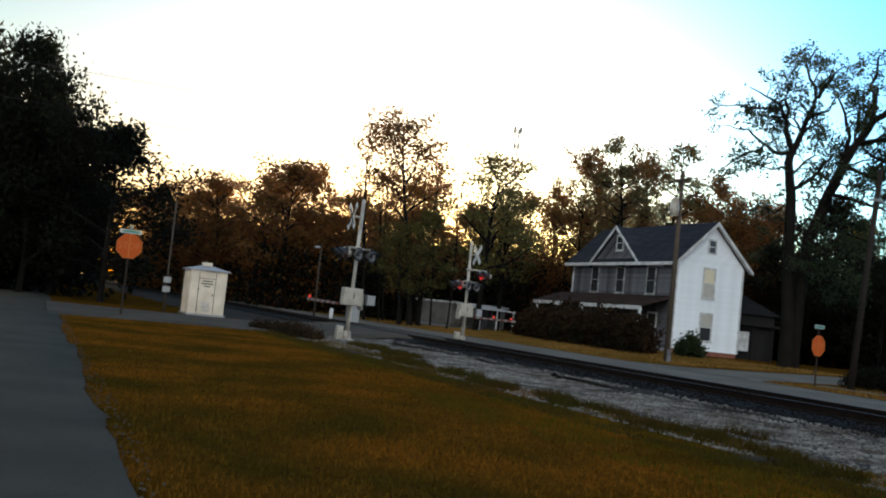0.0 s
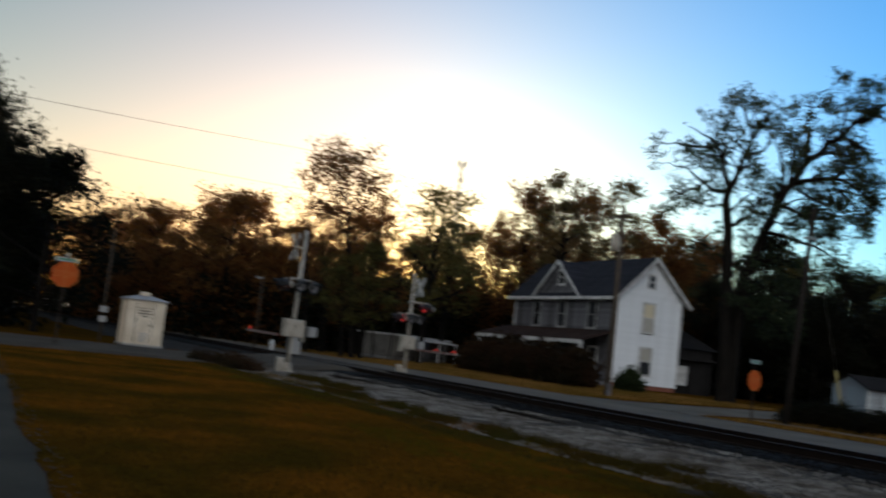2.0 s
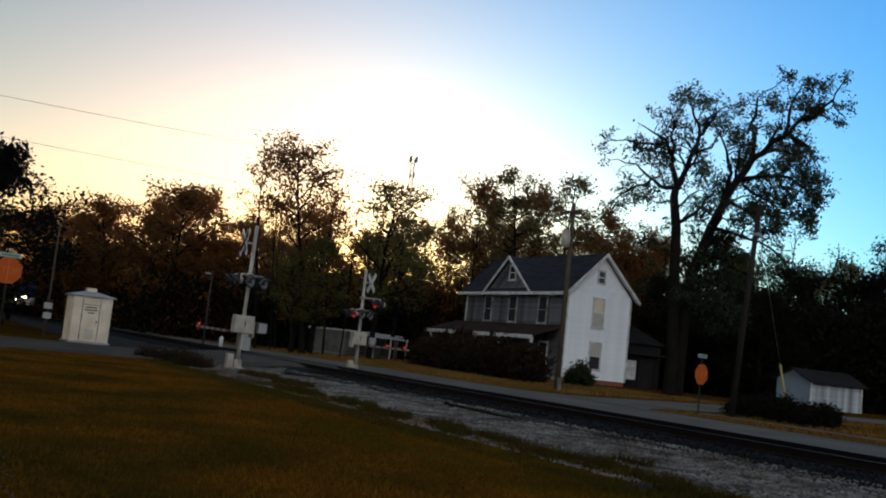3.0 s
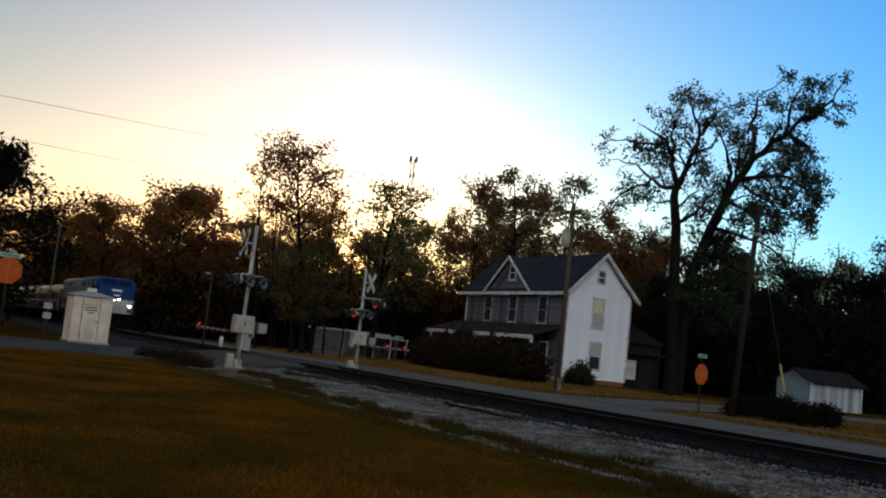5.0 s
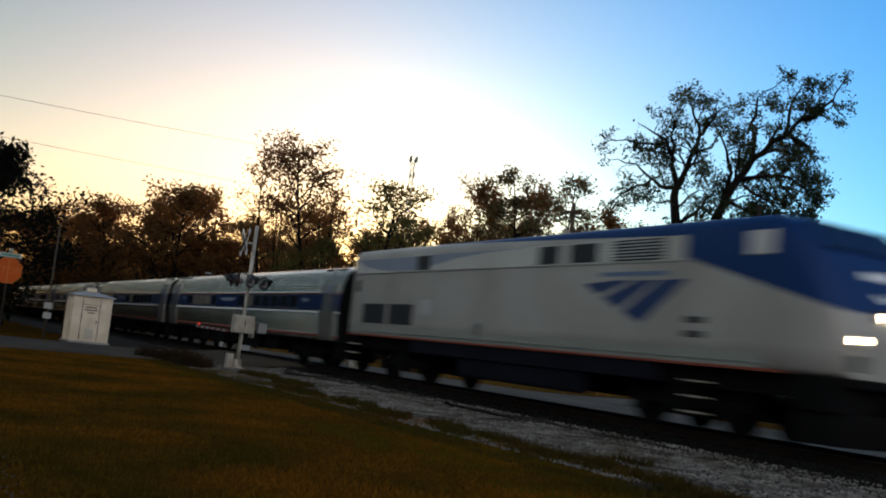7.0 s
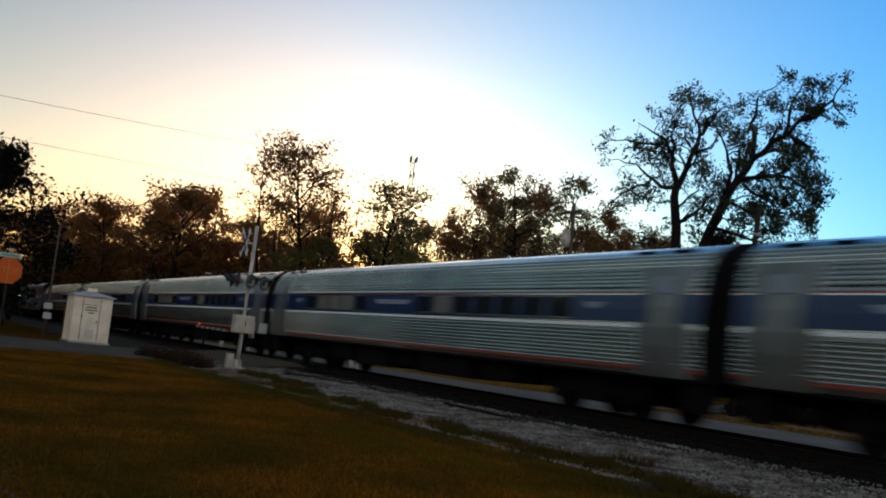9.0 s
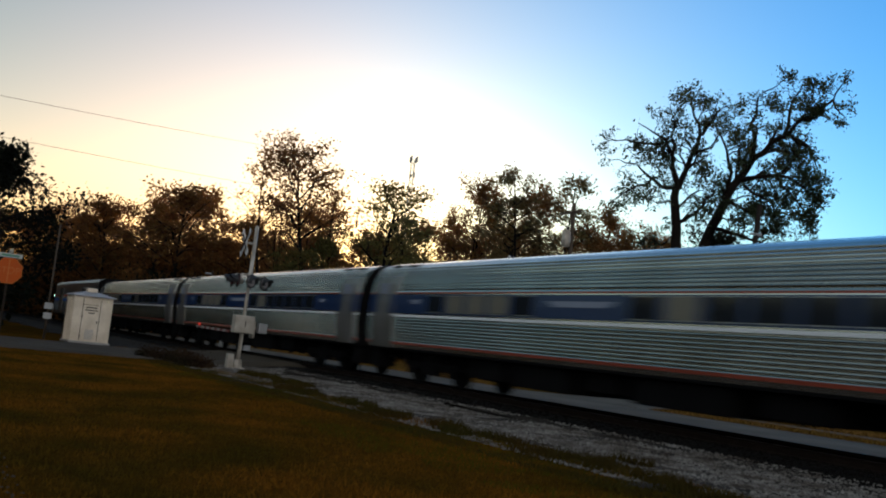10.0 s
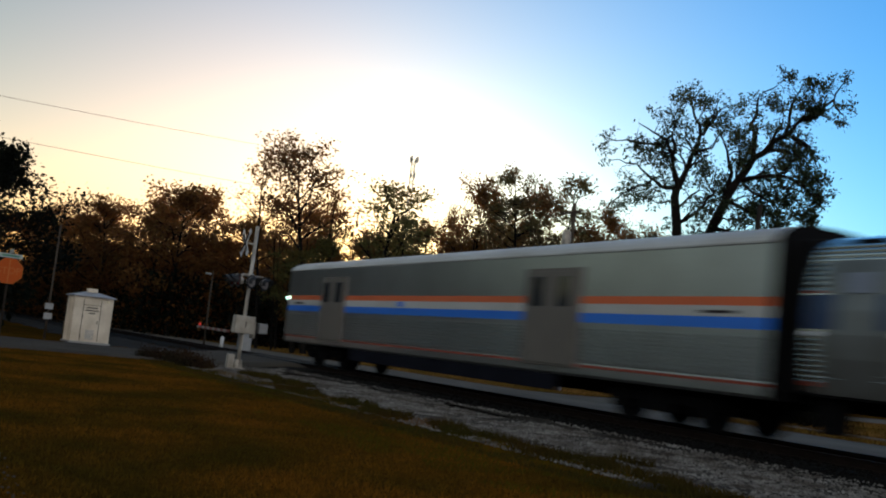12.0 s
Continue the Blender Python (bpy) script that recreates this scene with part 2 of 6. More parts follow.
def box(bm, x0, x1, y0, y1, z0, z1, bevel=0.0, mi=0):
    r = bmesh.ops.create_cube(bm, size=1.0, matrix=Matrix.Translation(((x0 + x1) / 2, (y0 + y1) / 2, (z0 + z1) / 2)) @ Matrix.Diagonal((x1 - x0, y1 - y0, z1 - z0, 1)))
    fs = {f for v in r["verts"] for f in v.link_faces}
    for f in fs:
        f.material_index = mi
    if bevel:
        es = list({e for v in r["verts"] for e in v.link_edges})
        bmesh.ops.bevel(bm, geom=es, offset=bevel, segments=2, affect="EDGES", profile=0.5)
    return bm


def boxm(*a, **k):
    return box(bmesh.new(), *a, **k)


def rod(bm, a, b, r0, r1=None, n=10, mi=0):
    a, b = Vector(a), Vector(b)
    d = b - a
    q = d.to_track_quat("Z", "Y").to_matrix().to_4x4()
    r = bmesh.ops.create_cone(bm, cap_ends=True, segments=n, radius1=r0, radius2=r0 if r1 is None else r1, depth=d.length,
                              matrix=Matrix.Translation((a + b) / 2) @ q)
    for f in {f for v in r["verts"] for f in v.link_faces}:
        f.material_index = mi
        f.smooth = len(f.verts) == 4
    return bm


def rodm(*a, **k):
    return rod(bmesh.new(), *a, **k)


def prism(bm, pts, axis, lo, hi, mi=0):
    """A flat outline (2D, anticlockwise) pushed along an axis: 'x' takes (y, z), 'y' takes (x, z), 'z' takes (x, y)."""
    def at(p, t):
        return {"x": (t, p[0], p[1]), "y": (p[0], t, p[1]), "z": (p[0], p[1], t)}[axis]
    a = [bm.verts.new(at(p, lo)) for p in pts]
    b = [bm.verts.new(at(p, hi)) for p in pts]
    fs = [bm.faces.new(a[::-1]), bm.faces.new(b)]
    for i in range(len(pts)):
        j = (i + 1) % len(pts)
        fs.append(bm.faces.new((a[i], a[j], b[j], b[i])))
    for f in fs:
        f.material_index = mi
    bmesh.ops.recalc_face_normals(bm, faces=fs)
    return bm


def prismm(*a, **k):
    return prism(bmesh.new(), *a, **k)


def from_arrays(name, verts, faces, materials, smooth=False):
    me = bpy.data.meshes.new(name)
    me.from_pydata([tuple(v) for v in verts] if not isinstance(verts, np.ndarray) else verts.tolist(), [], faces if isinstance(faces, list) else faces.tolist())
    for m in (materials if isinstance(materials, (list, tuple)) else [materials]):
        me.materials.append(m)
    if smooth:
        me.polygons.foreach_set("use_smooth", [True] * len(me.polygons))
    me.update()
    return me


# ---- ground ----
TRACK_Y = 14.98


def ground_z(x, y):
    """The height of the natural ground: nearly level, a little lower at the roads, rising softly behind the far road."""
    z = -0.40
    if y > 27:
        z += 0.25 * min(1, (y - 27) / 14)
    z += 0.03 * noise.noise(Vector((x * 0.12, y * 0.12, 0)))
    return z


def sheet(name, xs, ys, zf, material, label, kind="structure", category="ground"):
    verts = [(x, y, zf(x, y)) for y in ys for x in xs]
    w = len(xs)
    faces = [(j * w + i, j * w + i + 1, (j + 1) * w + i + 1, (j + 1) * w + i) for j in range(len(ys) - 1) for i in range(w - 1)]
    ob = new(name, from_arrays(name, verts, faces, material, True))
    return tagged(ob, label, category, kind=kind)


def span(*stops):
    """Numbers from stop to stop: (from, to, step) triples."""
    out = []
    for a, b, s in stops:
        n = max(1, round((b - a) / s))
        out += [a + (b - a) * i / n for i in range(n)]
    return out + [stops[-1][1]]


sheet("ground", span((-3000, -300, 300), (-300, -120, 20), (-120, 30, 2), (30, 300, 30), (300, 3000, 300)),
      span((-3000, -300, 300), (-300, -20, 20), (-20, 60, 1.5), (60, 200, 10), (200, 3000, 300)),
      ground_z, M_GRASS, "dry brown and green roadside grass on level ground")
M_BED = mat("oily_ballast", (0.008, 0.0065, 0.005), 0.95, 0, 0.4, 1.0, 14.0, 0.8, (0.005, 0.004, 0.0035))


def strip(name, xs, profile, material, label, category, wob=0.02, edge=0.0):
    """A bed swept along the track: profile is (y, z) from near to far; its outer edges wander."""
    verts, faces = [], []
    w = len(profile)
    for x in xs:
        for k, (y, z) in enumerate(profile):
            e = edge * noise.noise(Vector((x * 0.35, k * 3.1, 5))) + 0.4 * edge * noise.noise(Vector((x * 1.7, k * 3.1, 9))) if k in (0, 1, w - 1, w - 2) else 0
            inner = 0 < k < w - 1
            verts.append((x, y + e, z + (wob * noise.noise(Vector((x * 0.9, y * 1.3, 2))) if inner else 0)))
    for i in range(len(xs) - 1):
        for k in range(w - 1):
            a = i * w + k
            faces.append((a, a + w, a + w + 1, a + 1))
    ob = new(name, from_arrays(name, verts, faces, material, True))
    return tagged(ob, label, category, kind="structure")


LONG = span((-600, -120, 20), (-120, 20, 0.8), (20, 600, 20))
strip("ground_gravel", LONG, [(8.45, -0.5), (8.75, -0.385), (9.6, -0.35), (10.6, -0.34), (11.6, -0.335), (12.4, -0.31), (12.95, -0.24), (13.2, -0.3)],
      M_GRAVEL, "pale grey crushed stone beside the railway track", "gravel", 0.05, 1.9)
strip("ground_ballast", LONG, [(12.6, -0.5), (12.75, -0.26), (13.3, -0.19), (13.7, -0.165), (14.3, -0.17), (15.0, -0.175), (15.7, -0.17), (16.3, -0.165),
                               (16.8, -0.2), (18.0, -0.32), (19.6, -0.36), (20.3, -0.5)], M_BED, "dark oily ballast bed under the rails", "ballast", 0.02, 0.12)
strip("road_frontage", LONG, [(-6.6, -0.6), (-6.5, -0.36), (-4.5, -0.34), (-2.8, -0.325), (-1.0, -0.34), (0.78, -0.362), (0.86, -0.6)],
      M_ASPHALT, "grey worn asphalt frontage road along the grass verge", "road", 0.006, 0.16)
strip("road_far", LONG, [(19.9, -0.6), (20.0, -0.36), (21.5, -0.335), (23.2, -0.325), (25.0, -0.335), (26.4, -0.36), (26.5, -0.6)],
      M_ROAD, "pale worn road running parallel beyond the track", "road", 0.006, 0.15)


def crossing_z(y):
    """The crossing road climbs to the rail heads and falls again on the far side."""
    d = abs(y - TRACK_Y)
    return -0.012 if d < 1.6 else -0.012 - 0.30 * min(1, (d - 1.6) / 3.6) ** 0.8


ys = span((0.5, 12.5, 0.5), (12.5, 17.5, 0.18), (17.5, 20.5, 0.4))
verts, faces = [], []
for y in ys:
    flare = max(0, 5.0 - y) ** 1.7 * 0.16
    if 14.1 < y < 14.34 or 15.62 < y < 15.86:
        zz = -0.10
    else:
        zz = crossing_z(y)
    x0, x1 = -46.3 - flare * 0.6, -36.2 + flare * 0.7
    for i in range(25):
        x = x0 + (x1 - x0) * i / 24 + (0.12 * noise.noise(Vector((y * 0.8, i, 0))) if i in (0, 24) else 0)
        verts.append((x, y, zz + 0.008 * noise.noise(Vector((x, y, 0))) - (0.15 if i in (0, 24) else 0)))
faces = [(j * 25 + i, j * 25 + i + 1, j * 25 + i + 26, j * 25 + i + 25) for j in range(len(ys) - 1) for i in range(24)]
tagged(new("road_crossing", from_arrays("road_crossing", verts, faces, M_CROSSING, True)), "grey asphalt road climbing over the level crossing", "road", kind="structure")

# the side street between the house and the hedge, and a narrow path along the verge
verts, faces = [], []
ys = span((26.2, 120, 1.5))
for y in ys:
    fl = max(0, 29.5 - y) ** 1.6 * 0.35
    for i in range(9):
        x = -38.6 - fl + (7.0 + 2 * fl) * i / 8
        verts.append((x, y, (-0.5 if i in (0, 8) else ground_z(x, y) + 0.05)))
faces = [(j * 9 + i, j * 9 + i + 1, j * 9 + i + 10, j * 9 + i + 9) for j in range(len(ys) - 1) for i in range(8)]
tagged(new("road_side", from_arrays("road_side", verts, faces, M_ROAD, True)), "grey side street meeting the far road", "road", kind="structure")
strip("pavement_path", span((-30.8, 40, 1.5)), [(29.45, -0.6), (29.5, -0.33), (30.3, -0.325), (30.4, -0.6)], M_ROAD, "narrow pale path behind the grass verge", "path", 0.004, 0.05)
strip("pavement_drive", span((-26.0, 40, 1.5)), [(36.9, -0.6), (37.0, -0.2), (39.5, -0.19), (39.6, -0.6)], M_ROAD, "pale concrete drive before the garage", "path", 0.004, 0.05)

# ---- railway track ----
track = empty("railway_track", "single railway track with rusty rails on dark timber ties", "track", pose(0, TRACK_Y, 0), kind="structure")
RAIL = [(-0.070, -0.172), (0.070, -0.172), (0.070, -0.158), (0.012, -0.140), (0.010, -0.045), (0.036, -0.034), (0.036, -0.006), (0.028, 0.0),
        (-0.028, 0.0), (-0.036, -0.006), (-0.036, -0.034), (-0.010, -0.045), (-0.012, -0.140), (-0.070, -0.158)]
for side in (-0.753, 0.753):
    bm = prismm([(y + side, z) for y, z in RAIL], "x", -600, 600)
    for f in bm.faces:
        if f.calc_center_median().z > -0.002:
            f.material_index = 1
    part("rail", bm, [M_RAIL, M_RAILTOP], track, "rusty steel rail with a polished head")

# ---- loose stones and grass ----
def scatter_stones(name, n, xr, yr, zf, size, material, label, seed):
    rng = np.random.default_rng(seed)
    base = np.array([(1, 0, 0), (-1, 0, 0), (0, 1, 0), (0, -1, 0), (0, 0, 1), (0, 0, -1)], float)
    tri = np.array([(0, 2, 4), (2, 1, 4), (1, 3, 4), (3, 0, 4), (2, 0, 5), (1, 2, 5), (3, 1, 5), (0, 3, 5)])
    x = xr[1] - (xr[1] - xr[0]) * rng.random(n) ** 1.3
    y = rng.uniform(yr[0], yr[1], n)
    s = size * rng.uniform(0.5, 1.5, (n, 1, 1))
    v = base[None] * s * rng.uniform(0.6, 1.2, (n, 6, 1)) * np.array([1, 1, 0.65])
    a = rng.uniform(0, 6.28, n)
    c, q = np.cos(a)[:, None], np.sin(a)[:, None]
    vx, vy = v[:, :, 0] * c - v[:, :, 1] * q, v[:, :, 0] * q + v[:, :, 1] * c
    z = np.array([zf(p, r) for p, r in zip(x, y)])
    v = np.stack([vx + x[:, None], vy + y[:, None], v[:, :, 2] + z[:, None] + s[:, :, 0] * 0.15], -1).reshape(-1, 3)
    f = (tri[None] + 6 * np.arange(n)[:, None, None]).reshape(-1, 3)
    return tagged(new(name, from_arrays(name, v, f, material)), label, "stones", kind="stuff")


def gravel_top(x, y):
    return float(np.interp(y, [8.75, 9.6, 10.6, 11.6, 12.4, 12.95], [-0.385, -0.35, -0.34, -0.335, -0.31, -0.24]))


def bed_top(x, y):
    return float(np.interp(y, [12.75, 13.3, 13.7, 16.3, 16.8, 18], [-0.26, -0.19, -0.165, -0.165, -0.2, -0.32]))


scatter_stones("gravel_stones", 40000, (-36, -3), (8.5, 12.95), gravel_top, 0.030, M_STONE, "loose pale crushed stones", 3)
scatter_stones("road_edge_stones", 1500, (-44, -2), (0.45, 1.0), lambda x, y: -0.372, 0.016, M_CROSSING, "small stones along the road's broken edge", 8)
scatter_stones("ballast_stones", 12000, (-34, -3), (12.8, 17.2), bed_top, 0.028, M_BED, "dark loose ballast stones between the ties", 4)


def blades(name, n, xr, yr, tall, material, label, seed, keep=None, near=1.8, broad=0.014):
    rng = np.random.default_rng(seed)
    x = xr[1] - (xr[1] - xr[0]) * rng.random(n) ** near
    y = rng.uniform(yr[0], yr[1], n)
    if keep is not None:
        ok = np.array([keep(a, b) for a, b in zip(x, y)])
        x, y = x[ok], y[ok]
        n = len(x)
    z = np.array([max(ground_z(a, b), gravel_top(a, b)) if 8.7 < b < 12.9 else ground_z(a, b) for a, b in zip(x, y)])
    hgt = tall * rng.uniform(0.4, 1.3, n)
    a = rng.uniform(0, 6.28, n)
    w = broad * (0.6 + 0.8 * rng.random(n))
    lean = hgt * rng.uniform(0.2, 0.9, n)
    b = rng.uniform(0, 6.28, n)
    p0 = np.stack([x - w * np.cos(a), y - w * np.sin(a), z], -1)
    p1 = np.stack([x + w * np.cos(a), y + w * np.sin(a), z], -1)
    p2 = np.stack([x + lean * np.cos(b), y + lean * np.sin(b), z + hgt], -1)
    v = np.stack([p0, p1, p2], 1).reshape(-1, 3)
    f = np.arange(3 * n).reshape(-1, 3)
    return tagged(new(name, from_arrays(name, v, f, material)), label, "grass", kind="stuff")


M_GREENBLADE = mat("green_blade", (0.085, 0.066, 0.007), 0.9, 0, 0.3, 0.4, 2.5, 0, (0.045, 0.042, 0.005), 0.0, 0.4)
blades("verge_grass", 190000, (-48, -1.5), (0.75, 9.4), 0.045, M_BLADE, "short dry golden brown grass", 5, broad=0.009)
blades("green_verge_grass", 90000, (-40, -1.5), (5.2, 9.4), 0.050, M_GREENBLADE, "green strip of grass along the gravel", 15, broad=0.007,
       keep=lambda x, y: noise.noise(Vector((x * 0.20, y * 0.55, 13))) + 0.4 * noise.noise(Vector((x * 0.9, y * 1.5, 4))) > 0.42 - 0.14 * (y - 5.2))
M_STRAW = mat("straw_blade", (0.20, 0.105, 0.030), 0.9, 0, 0.3, 0.3, 2.5, 0, (0.10, 0.065, 0.014), 0.0, 0.4)
blades("far_verge_grass", 70000, (-110, -12), (26.5, 42), 0.13, M_STRAW, "rough brown grass beyond the far road", 6, near=1.0,
       keep=lambda x, y: not (-39.5 < x < -30.7) and not (y > 29.3 and y < 30.5 and x > -31))
blades("gravel_weeds", 120000, (-36, -3), (7.6, 11.6), 0.075, M_WEED, "dark dry weeds growing through the edge of the gravel", 7,
       keep=lambda x, y: noise.noise(Vector((x * 0.42, y * 0.95, 3))) + 0.35 * noise.noise(Vector((x * 1.6, y * 2.4, 8))) > -0.12 + 0.42 * (y - 8.3), near=1.4, broad=0.008)
# tufts that have spread further into the stones: place, half length along the track, half width
TUFTS = ((-23.4, 9.0, 1.3, 0.4), (-20.4, 9.2, 1.0, 0.3), (-18.0, 8.9, 0.9, 0.35), (-16.0, 9.1, 0.7, 0.3), (-15.2, 8.8, 0.6, 0.25), (-14.2, 9.1, 0.7, 0.22),
         (-12.4, 8.8, 0.7, 0.3), (-11.4, 9.1, 0.5, 0.3), (-10.0, 9.0, 0.5, 0.2), (-11.6, 9.9, 0.4, 0.12), (-8.8, 8.6, 0.7, 0.3), (-26.5, 9.9, 1.4, 0.5), (-29.5, 10.0, 1.4, 0.5))
blades("weed_tufts", 60000, (-32, -7), (8.2, 10.7), 0.15, M_WEED, "dark ragged tufts of weed in the crushed stone", 17, near=1.3, broad=0.010,
       keep=lambda x, y: any(((x - a) / p) ** 2 + ((y - b) / q) ** 2 + 1.6 * noise.noise(Vector((x * 2.2, y * 4.0, 1))) < 1 for a, b, p, q in TUFTS))
# ---- trees ----
def tube(points, radii, n=6):
    """Vertices and faces of a tapered limb along the points."""
    pts = np.asarray(points, float)
    d = np.gradient(pts, axis=0)
    d /= np.linalg.norm(d, axis=1)[:, None] + 1e-9
    ref = np.where(np.abs(d[:, 2:3]) > 0.9, np.array([[1.0, 0, 0]]), np.array([[0, 0, 1.0]]))
    u = np.cross(d, ref)
    u /= np.linalg.norm(u, axis=1)[:, None]
    w = np.cross(d, u)
    a = np.arange(n) * 2 * np.pi / n
    v = pts[:, None] + np.asarray(radii)[:, None, None] * (np.cos(a)[None, :, None] * u[:, None] + np.sin(a)[None, :, None] * w[:, None])
    f = []
    for i in range(len(pts) - 1):
        for k in range(n):
            j = (k + 1) % n
            f.append((i * n + k, i * n + j, (i + 1) * n + j, (i + 1) * n + k))
    return v.reshape(-1, 3), f


class Wood:
    """Collects limbs and leaves of one tree."""
    def __init__(self, seed):
        self.rng = np.random.default_rng(seed)
        self.v, self.f, self.tips, self.count = [], [], [], 0

    def limb(self, pts, radii, n=6):
        v, f = tube(pts, radii, n)
        self.v.append(v)
        self.f += [tuple(i + self.count for i in q) for q in f]
        self.count += len(v)

    def wander(self, start, way, length, steps, bend, lift=0.0):
        pts, d = [np.array(start, float)], np.array(way, float)
        d /= np.linalg.norm(d)
        for _ in range(steps):
            d = d + self.rng.normal(0, bend, 3) + np.array([0, 0, lift])
            d /= np.linalg.norm(d)
            pts.append(pts[-1] + d * length / steps)
        return np.array(pts)

    def grow(self, pts, r0, r1, depth, length, twigs, bend=0.22, lift=0.03, start=0.3):
        self.limb(pts, np.linspace(r0, r1, len(pts)), 7 if r0 > 0.12 else 5 if r0 > 0.04 else 4)
        if depth == 0:
            self.tips += list(pts[len(pts) // 2:])
            return
        n = twigs
        for i in range(n):
            t = start + (1 - start) * (i + self.rng.random()) / n
            k = t * (len(pts) - 1)
            j = min(int(k), len(pts) - 2)
            p = pts[j] + (pts[j + 1] - pts[j]) * (k - j)
            along = pts[j + 1] - pts[j]
            along /= np.linalg.norm(along)
            side = self.rng.normal(0, 1, 3)
            side -= along * (side @ along)
            side /= np.linalg.norm(side)
            way = along * 0.55 + side * 0.9 + np.array([0, 0, 0.15])
            r = (r0 + (r1 - r0) * t) * 0.55
            L = length * self.rng.uniform(0.6, 1.15) * (1.15 - 0.5 * t)
            self.grow(self.wander(p, way, L, 4, bend, lift), max(r, 0.012), max(r * 0.35, 0.008), depth - 1, length * 0.55, max(3, twigs - 1), bend, lift, 0.25)
        self.tips.append(pts[-1])

    def leaves(self, per, spread, size, keep=1.0, flat=0.7):
        tips = np.array(self.tips)
        tips = tips[self.rng.random(len(tips)) < keep]
        n = len(tips) * per
        c = np.repeat(tips, per, 0) + self.rng.normal(0, spread, (n, 3)) * np.array([1, 1, flat])
        a = self.rng.normal(0, 1, (n, 3))
        a /= np.linalg.norm(a, axis=1)[:, None]
        b = self.rng.normal(0, 1, (n, 3))
        b -= a * (a * b).sum(1)[:, None]
        b /= np.linalg.norm(b, axis=1)[:, None]
        s = size * self.rng.uniform(0.55, 1.35, (n, 1))
        v = np.stack([c - a * s, c + b * s * 0.55, c + a * s, c - b * s * 0.55], 1).reshape(-1, 3)
        return v, np.arange(4 * n).reshape(-1, 4)


def tree_thing(name, wood, leaf, bark, label, m, per, spread, size, keep=1.0, group=""):
    t = empty(name, label, "tree", m, group)
    trunk = new("trunk", from_arrays("trunk", np.concatenate(wood.v), wood.f, bark, True))
    trunk.parent = t
    v, f = wood.leaves(per, spread, size, keep)
    crown = new("crown", from_arrays("crown", v, f, leaf))
    crown.parent = t
    return t


def plain_tree(seed, height, spread, crown_base, leaf, label, limbs=12, per=9, size=0.16, keep=1.0, r=0.22, rise=0.6, puff=0.38, group="trees of the wood", stems=1, depth=2):
    """A tree at the origin, height metres tall, its crown spread metres in radius."""
    w = Wood(seed)
    for s in range(stems):
        off = np.array([w.rng.normal(0, 0.5), w.rng.normal(0, 0.5), 0]) * (stems > 1)
        tr = w.wander(off, (w.rng.normal(0, 0.03), w.rng.normal(0, 0.03), 1), height * 0.93, 9, 0.04, 0.1)
        w.limb(tr, np.linspace(r, 0.03, len(tr)), 8)
        for i in range(limbs):
            q = (i + w.rng.random()) / limbs
            t = crown_base + (1 - crown_base) * q
            k = min(int(t * 9), 8)
            p = tr[k] + (tr[k + 1] - tr[k]) * (t * 9 - k)
            az = i * 2.4 + w.rng.random()
            prof = math.sin(math.pi * min(1, 0.22 + 0.78 * q)) ** 0.7 * 0.95 + 0.18
            L = spread * prof * w.rng.uniform(0.5, 1.25)
            way = (math.cos(az), math.sin(az), rise * w.rng.uniform(0.6, 1.4) + 0.5 * q)
            w.grow(w.wander(p, way, L, 5, 0.16, 0.02), r * 0.42 * (1.1 - q * 0.6), 0.02, depth - 1, L * 0.5, 5)
        w.tips.append(tr[-1])
    return tree_thing("tree", w, leaf, M_BARK, label, pose(0, 0, -60), per, puff, size, keep, group)


TREE_LABELS = {"R": "autumn tree with rust brown leaves at the wood's edge", "G": "tall tree with thin dull green leaves", "D": "dark dense tree in full leaf",
               "T": "slender tree with sparse brown leaves", "P": "pine tree with tufted dark green crown", "B": "nearly bare tree with thin grey branches",
               "M": "tall tree with a rust brown top over bare stems"}
SPEC = {  # height, spread, crown base, leaf, limbs, leaves a tip, leaf size, share of tips, trunk, rise, puff, stems
    "R": (14.0, 4.0, 0.22, M_LEAF_RUST, 18, 24, 0.135, 1.0, 0.20, 0.5, 0.44, 1),
    "G": (14.0, 3.6, 0.25, M_LEAF_GREEN, 16, 18, 0.125, 0.95, 0.20, 0.7, 0.40, 1),
    "D": (13.0, 4.6, 0.10, M_LEAF_SHADED, 22, 34, 0.15, 1.0, 0.24, 0.45, 0.52, 1),
    "T": (15.0, 2.3, 0.30, M_LEAF_RUST, 13, 7, 0.11, 0.7, 0.13, 0.9, 0.30, 1),
    "P": (17.0, 3.2, 0.40, M_LEAF_PINE, 20, 13, 0.125, 1.0, 0.20, 0.3, 0.36, 1),
    "B": (15.0, 2.6, 0.25, M_LEAF_SHADED, 15, 2, 0.12, 0.5, 0.15, 1.0, 0.30, 1),
    "M": (18.0, 4.0, 0.50, M_LEAF_RUST, 18, 20, 0.12, 0.95, 0.20, 0.8, 0.40, 1),
}
models = {}
for kind, (hh, sp, cb, lf, nl, per, ls, kp, rr, rise, puff, stems) in SPEC.items():
    models[kind] = [plain_tree(11 * i + ord(kind), hh, sp, cb, lf, TREE_LABELS[kind], nl, per, ls, kp, rr, rise, puff, stems=stems) for i in range(1 if kind == "M" else 2)]

